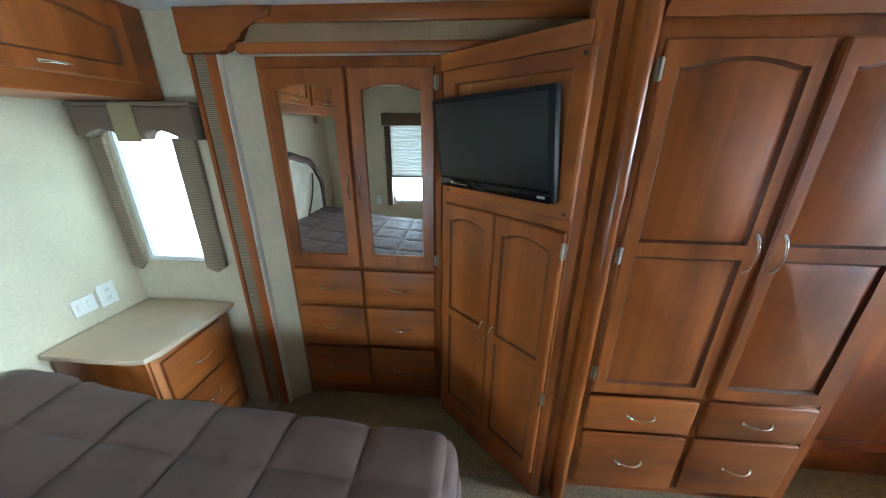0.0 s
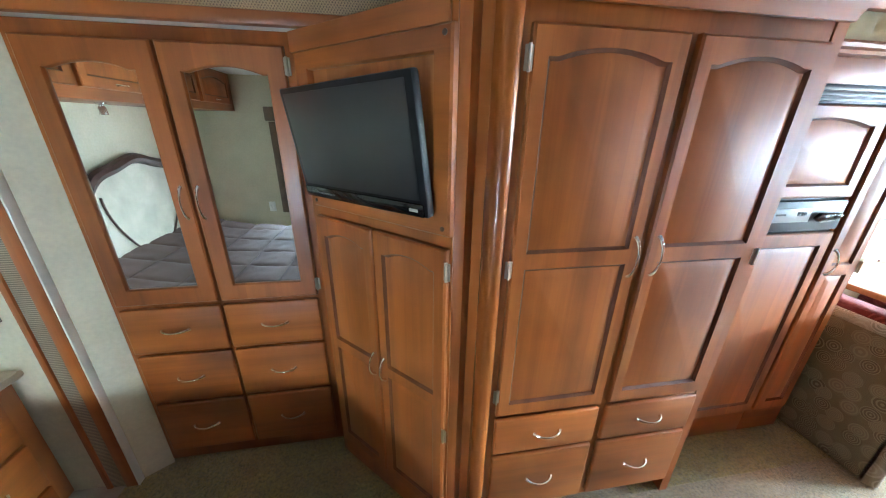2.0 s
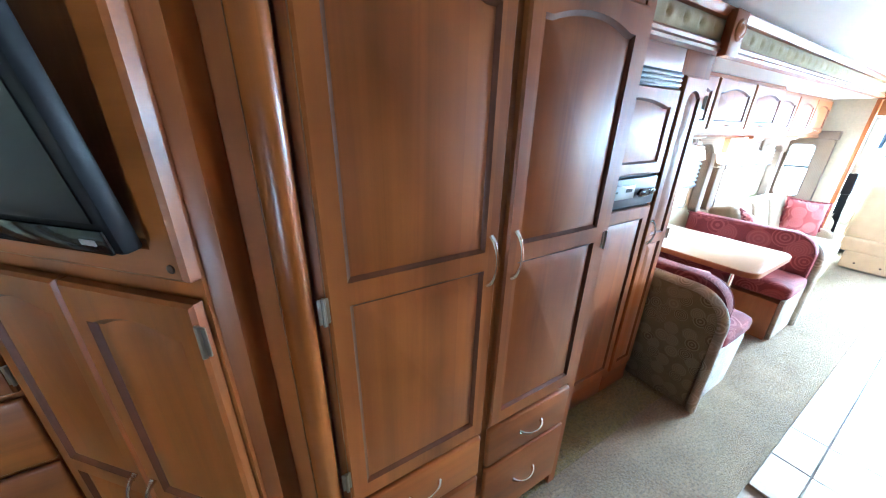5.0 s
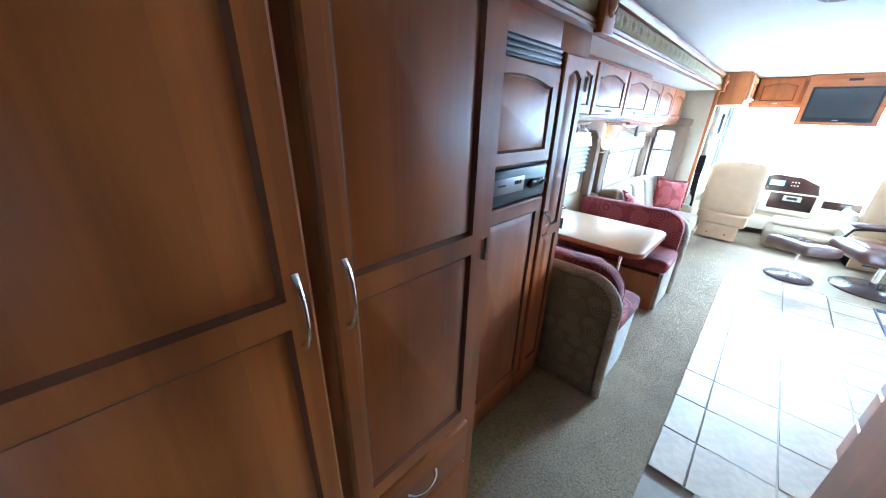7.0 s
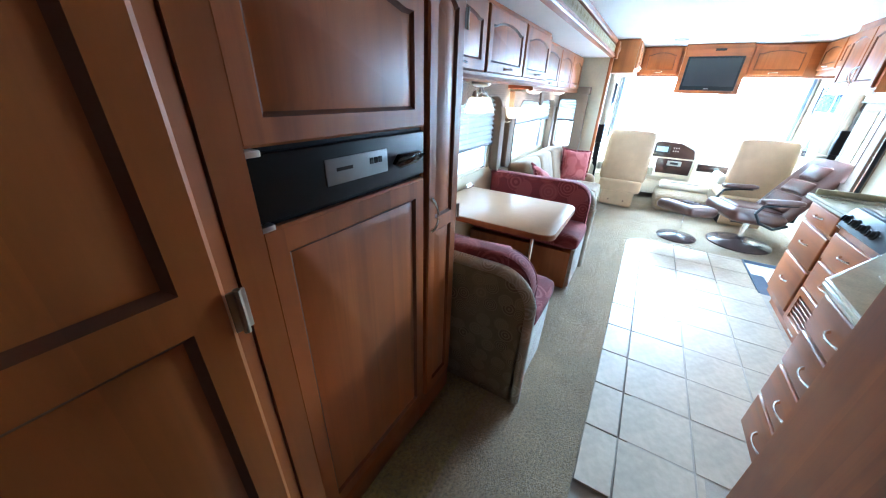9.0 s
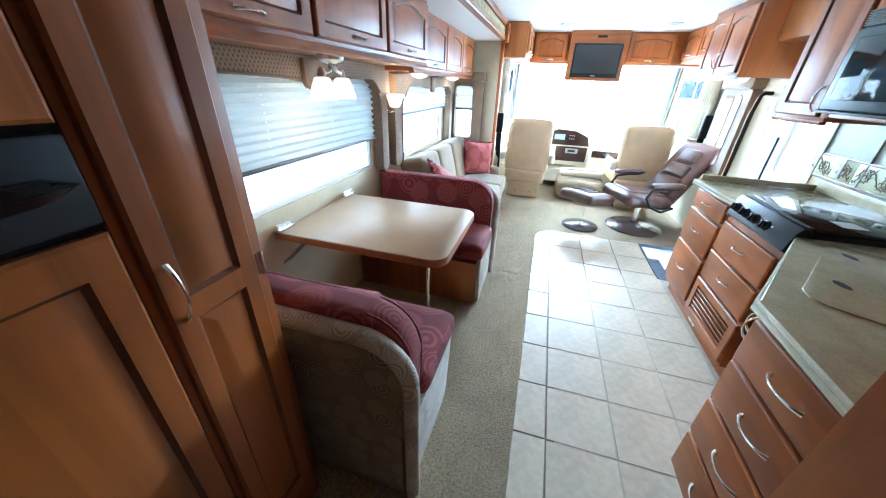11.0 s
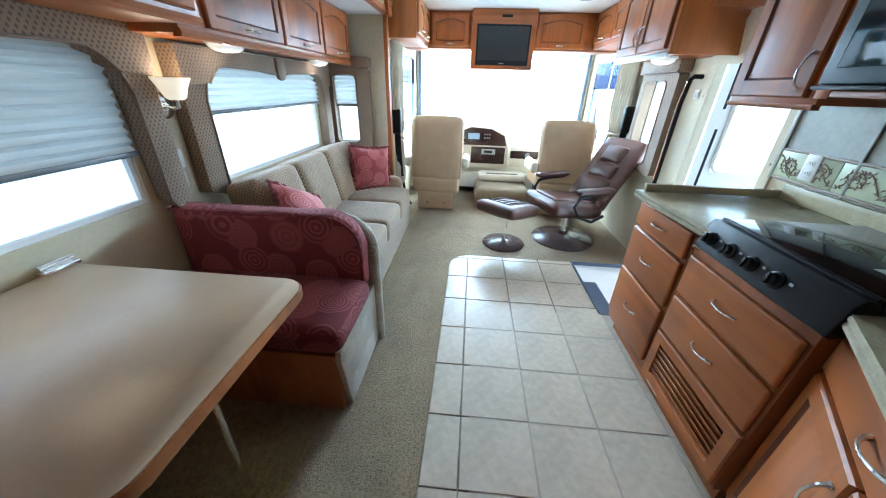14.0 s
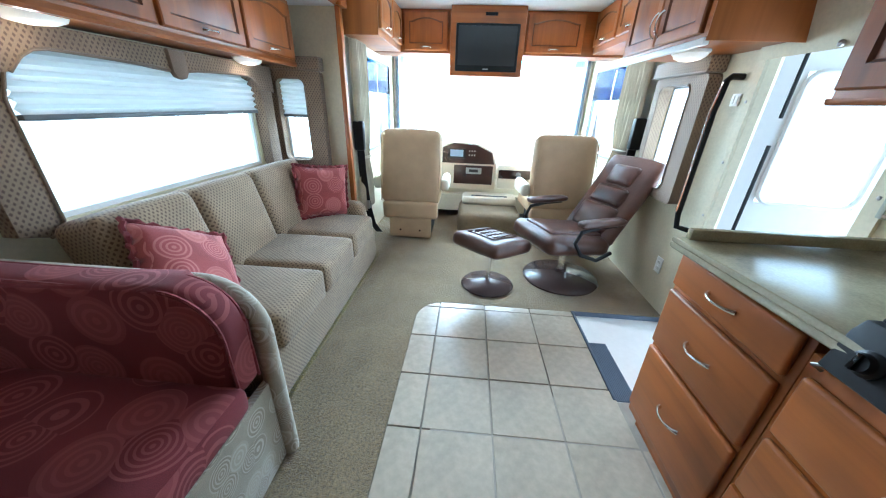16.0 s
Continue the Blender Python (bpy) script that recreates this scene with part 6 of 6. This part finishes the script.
def curtain(m, w, z0, z1, label):
    """A drawn-back curtain: a folded sheet, gathered by a tie."""
    t = thing("curtain", m, label, "curtain", "cab curtains")
    bm = bmesh.new()
    rows = []
    n, k = 72, 24
    for j in range(k + 1):
        z = z0 + (z1 - z0) * j / k
        pinch = 1 - 0.45 * math.exp(-(((z - z0) / (z1 - z0) - 0.35) ** 2) / 0.012)
        rows.append([bm.verts.new(((i / n - 0.5) * w * pinch, 0.028 * math.sin(i / n * 2 * math.pi * 7 + 0.3 * math.sin(j * 0.4)) * (0.6 + 0.4 * pinch), z)) for i in range(n + 1)])
    for a, b in zip(rows, rows[1:]):
        for i in range(n):
            bm.faces.new((a[i], a[i + 1], b[i + 1], b[i]))
    part("cloth", bm, M_CURTAIN, t)
    zt = z0 + (z1 - z0) * 0.35
    part("tie", bm_tube([(0.3 * w * math.cos(a), 0.045 * math.sin(a), zt) for a in (2 * math.pi * q / 16 for q in range(17))], 0.012, 6), M_CURTAIN, t, "cream tie-back")
    return t


curtain(pose(6.34, 1.245, 0), 0.30, 0.35, 1.73, "cream pleated curtain tied back beside the driver")
curtain(pose(6.46, -1.035, 0), 0.46, 0.55, 1.74, "cream pleated curtain tied back beside the passenger")


def belt(m, label, pts):
    t = thing("seat_belt", m, label, "seat belt", "seat belts")
    bm = bmesh.new()
    rows = [[bm.verts.new((x, y - 0.032, z)), bm.verts.new((x, y + 0.032, z)), bm.verts.new((x + 0.006, y + 0.032, z)), bm.verts.new((x + 0.006, y - 0.032, z))] for x, y, z in pts]
    for a, b in zip(rows, rows[1:]):
        for q in range(4):
            bm.faces.new((a[q], a[(q + 1) % 4], b[(q + 1) % 4], b[q]))
    bm.faces.new(rows[0])
    bm.faces.new(rows[-1][::-1])
    part("webbing", bm, M_BLACK, t, "black webbing")
    x, y, z = pts[len(pts) // 2]
    part("buckle", bm_box(x - 0.012, x + 0.012, y - 0.03, y + 0.03, z - 0.05, z + 0.03, 0.006), M_STEEL, t)
    x, y, z = pts[0]
    part("anchor", bm_box(x - 0.03, x + 0.03, y - 0.045, y + 0.045, z - 0.12, z + 0.12, 0.015), M_BLACK, t, "black plastic guide")
    return t


belt(Matrix(), "black seat belt hanging from a guide by the driver", [(6.22, 1.245, 1.02), (6.21, 1.235, 0.72), (6.23, 1.22, 0.42), (6.30, 1.20, 0.20), (6.38, 1.16, 0.08)])
belt(Matrix(), "black seat belt hanging by the passenger window", [(6.20, -1.03, 1.12), (6.21, -1.03, 0.95), (6.26, -1.03, 0.6), (6.32, -1.02, 0.2)])
ph = thing("thermostat", pose(6.12, -1.098, 1.37, 0, 0, 180), "small dark control panel on the wall", "control panel")
part("case", bm_box(-0.03, 0.03, -0.02, 0, -0.055, 0.055, 0.005), M_GREY, ph)
part("screen", bm_box(-0.02, 0.02, -0.0215, -0.0205, 0.0, 0.04), M_BLACK, ph)
for x, y in ((6.36, -0.475), (6.36, 0.62), (3.16, 0.574)):
    cv = thing("ceiling_vent", pose(x, y, CEIL), "round grey ceiling air vent", "vent", "ceiling vents")
    part("ring", bm_lathe([(0.075, 0), (0.075, -0.008), (0.06, -0.014), (0.055, -0.006)], 28), M_VENT, cv)
    for k in range(5):
        part("blade", bm_box(-0.05, 0.05, -0.044 + 0.02 * k, -0.036 + 0.02 * k, -0.012, -0.004), M_VENT, cv)
structure("trim_ceiling_seam", bm_box(1.0, 7.0, 0.10, 0.115, CEIL - 0.003, CEIL - 0.0005), M_WHITE, "thin seam strip along the ceiling", "trim")

# cars outside the windscreen
for x, y, rz in ((22.0, -4.0, 80), (26.0, 3.5, 95)):
    car = thing("parked_car", pose(x, y, -0.9, 0, 0, rz), "pale car parked far out in the sunlit yard", "car", "parked cars")
    part("body", bm_soft(-2.1, 2.1, -0.85, 0.85, 0.28, 0.85, 0.2, cuts=8), M_VEHICLE, car)
    part("cabin", bm_soft(-1.0, 1.2, -0.75, 0.75, 0.8, 1.42, 0.25, cuts=8), M_GREY, car)
    for wx in (-1.3, 1.35):
        for wy in (-0.8, 0.8):
            part("wheel", bm_lathe([(0.31, -0.1), (0.32, 0), (0.31, 0.1)], 20), M_BLACK, car, m=pose(wx, wy, 0.32, 90, 0, 0))

# ---- floor tiles ----
tf = thing("tile_floor", Matrix(), "grey-beige ceramic floor tiles with recessed grout", "floor", kind="structure")
G = 0.0034
ys = [0.583, 0.43, 0.12, -0.19, -0.50, -0.81]
part("grout_bed", bm_box(1.9, 4.55, -0.80, 0.39, -0.0155, -0.0016), M_GROUT, tf, "grey grout between the tiles")
meshes = {}
k0 = -6
for k in range(k0, 5):
    xa, xb = 4.0 + 0.31 * k, 4.0 + 0.31 * (k + 1)
    xa, xb = max(xa, 1.9), min(xb, 5.302)
    if xb - xa < 0.05:
        continue
    for j in range(5):
        ya, yb = ys[j + 1], ys[j]
        if ya <= -0.8 and not (2.0 < xb < 4.56):
            continue
        if k >= 2 and ya < -0.3 and yb < -0.1:
            ya = max(ya, -0.4846)
        if k <= -6 and ya < 0:
            ya = max(ya, 0.082) if yb > 0.1 else ya
        if k <= -6 and yb <= 0.1:
            continue
        w, h = xb - xa - 2 * G, yb - ya - 2 * G
        if w < 0.02 or h < 0.02:
            continue
        if k == 4 and j == 0 or (k == 3 and j == 0 and xb > 5.12):
            R = 0.19
            cx, cy = 5.302 - R, 0.583 - R
            pts = [(xa + G, ya + G), (xb - G, ya + G)]
            top = []
            for q in range(9):
                x = xb - G - (xb - xa - 2 * G) * q / 8
                y = yb - G if x < cx else cy + math.sqrt(max(0, (R - G) ** 2 - (x - cx) ** 2))
                top.append((x, max(ya + G + 0.002, y)))
            part("tile", bm_prism(pts + top, "z", -0.012, 0.0, 0.0012, seg=1), M_TILE, tf)
            continue
        key = (round(w, 3), round(h, 3))
        if key not in meshes:
            meshes[key] = finish("tile", bm_box(-w / 2, w / 2, -h / 2, h / 2, -0.012, 0.0, 0.0018, 1), M_TILE)
        ob = new("tile", meshes[key])
        ob.parent = tf
        ob.matrix_basis = pose((xa + xb) / 2, (ya + yb) / 2, 0.0006 * math.sin(7.3 * k + 3.1 * j), 0.06 * math.sin(k * 5 + j), 0.06 * math.cos(k + 3 * j), 0)
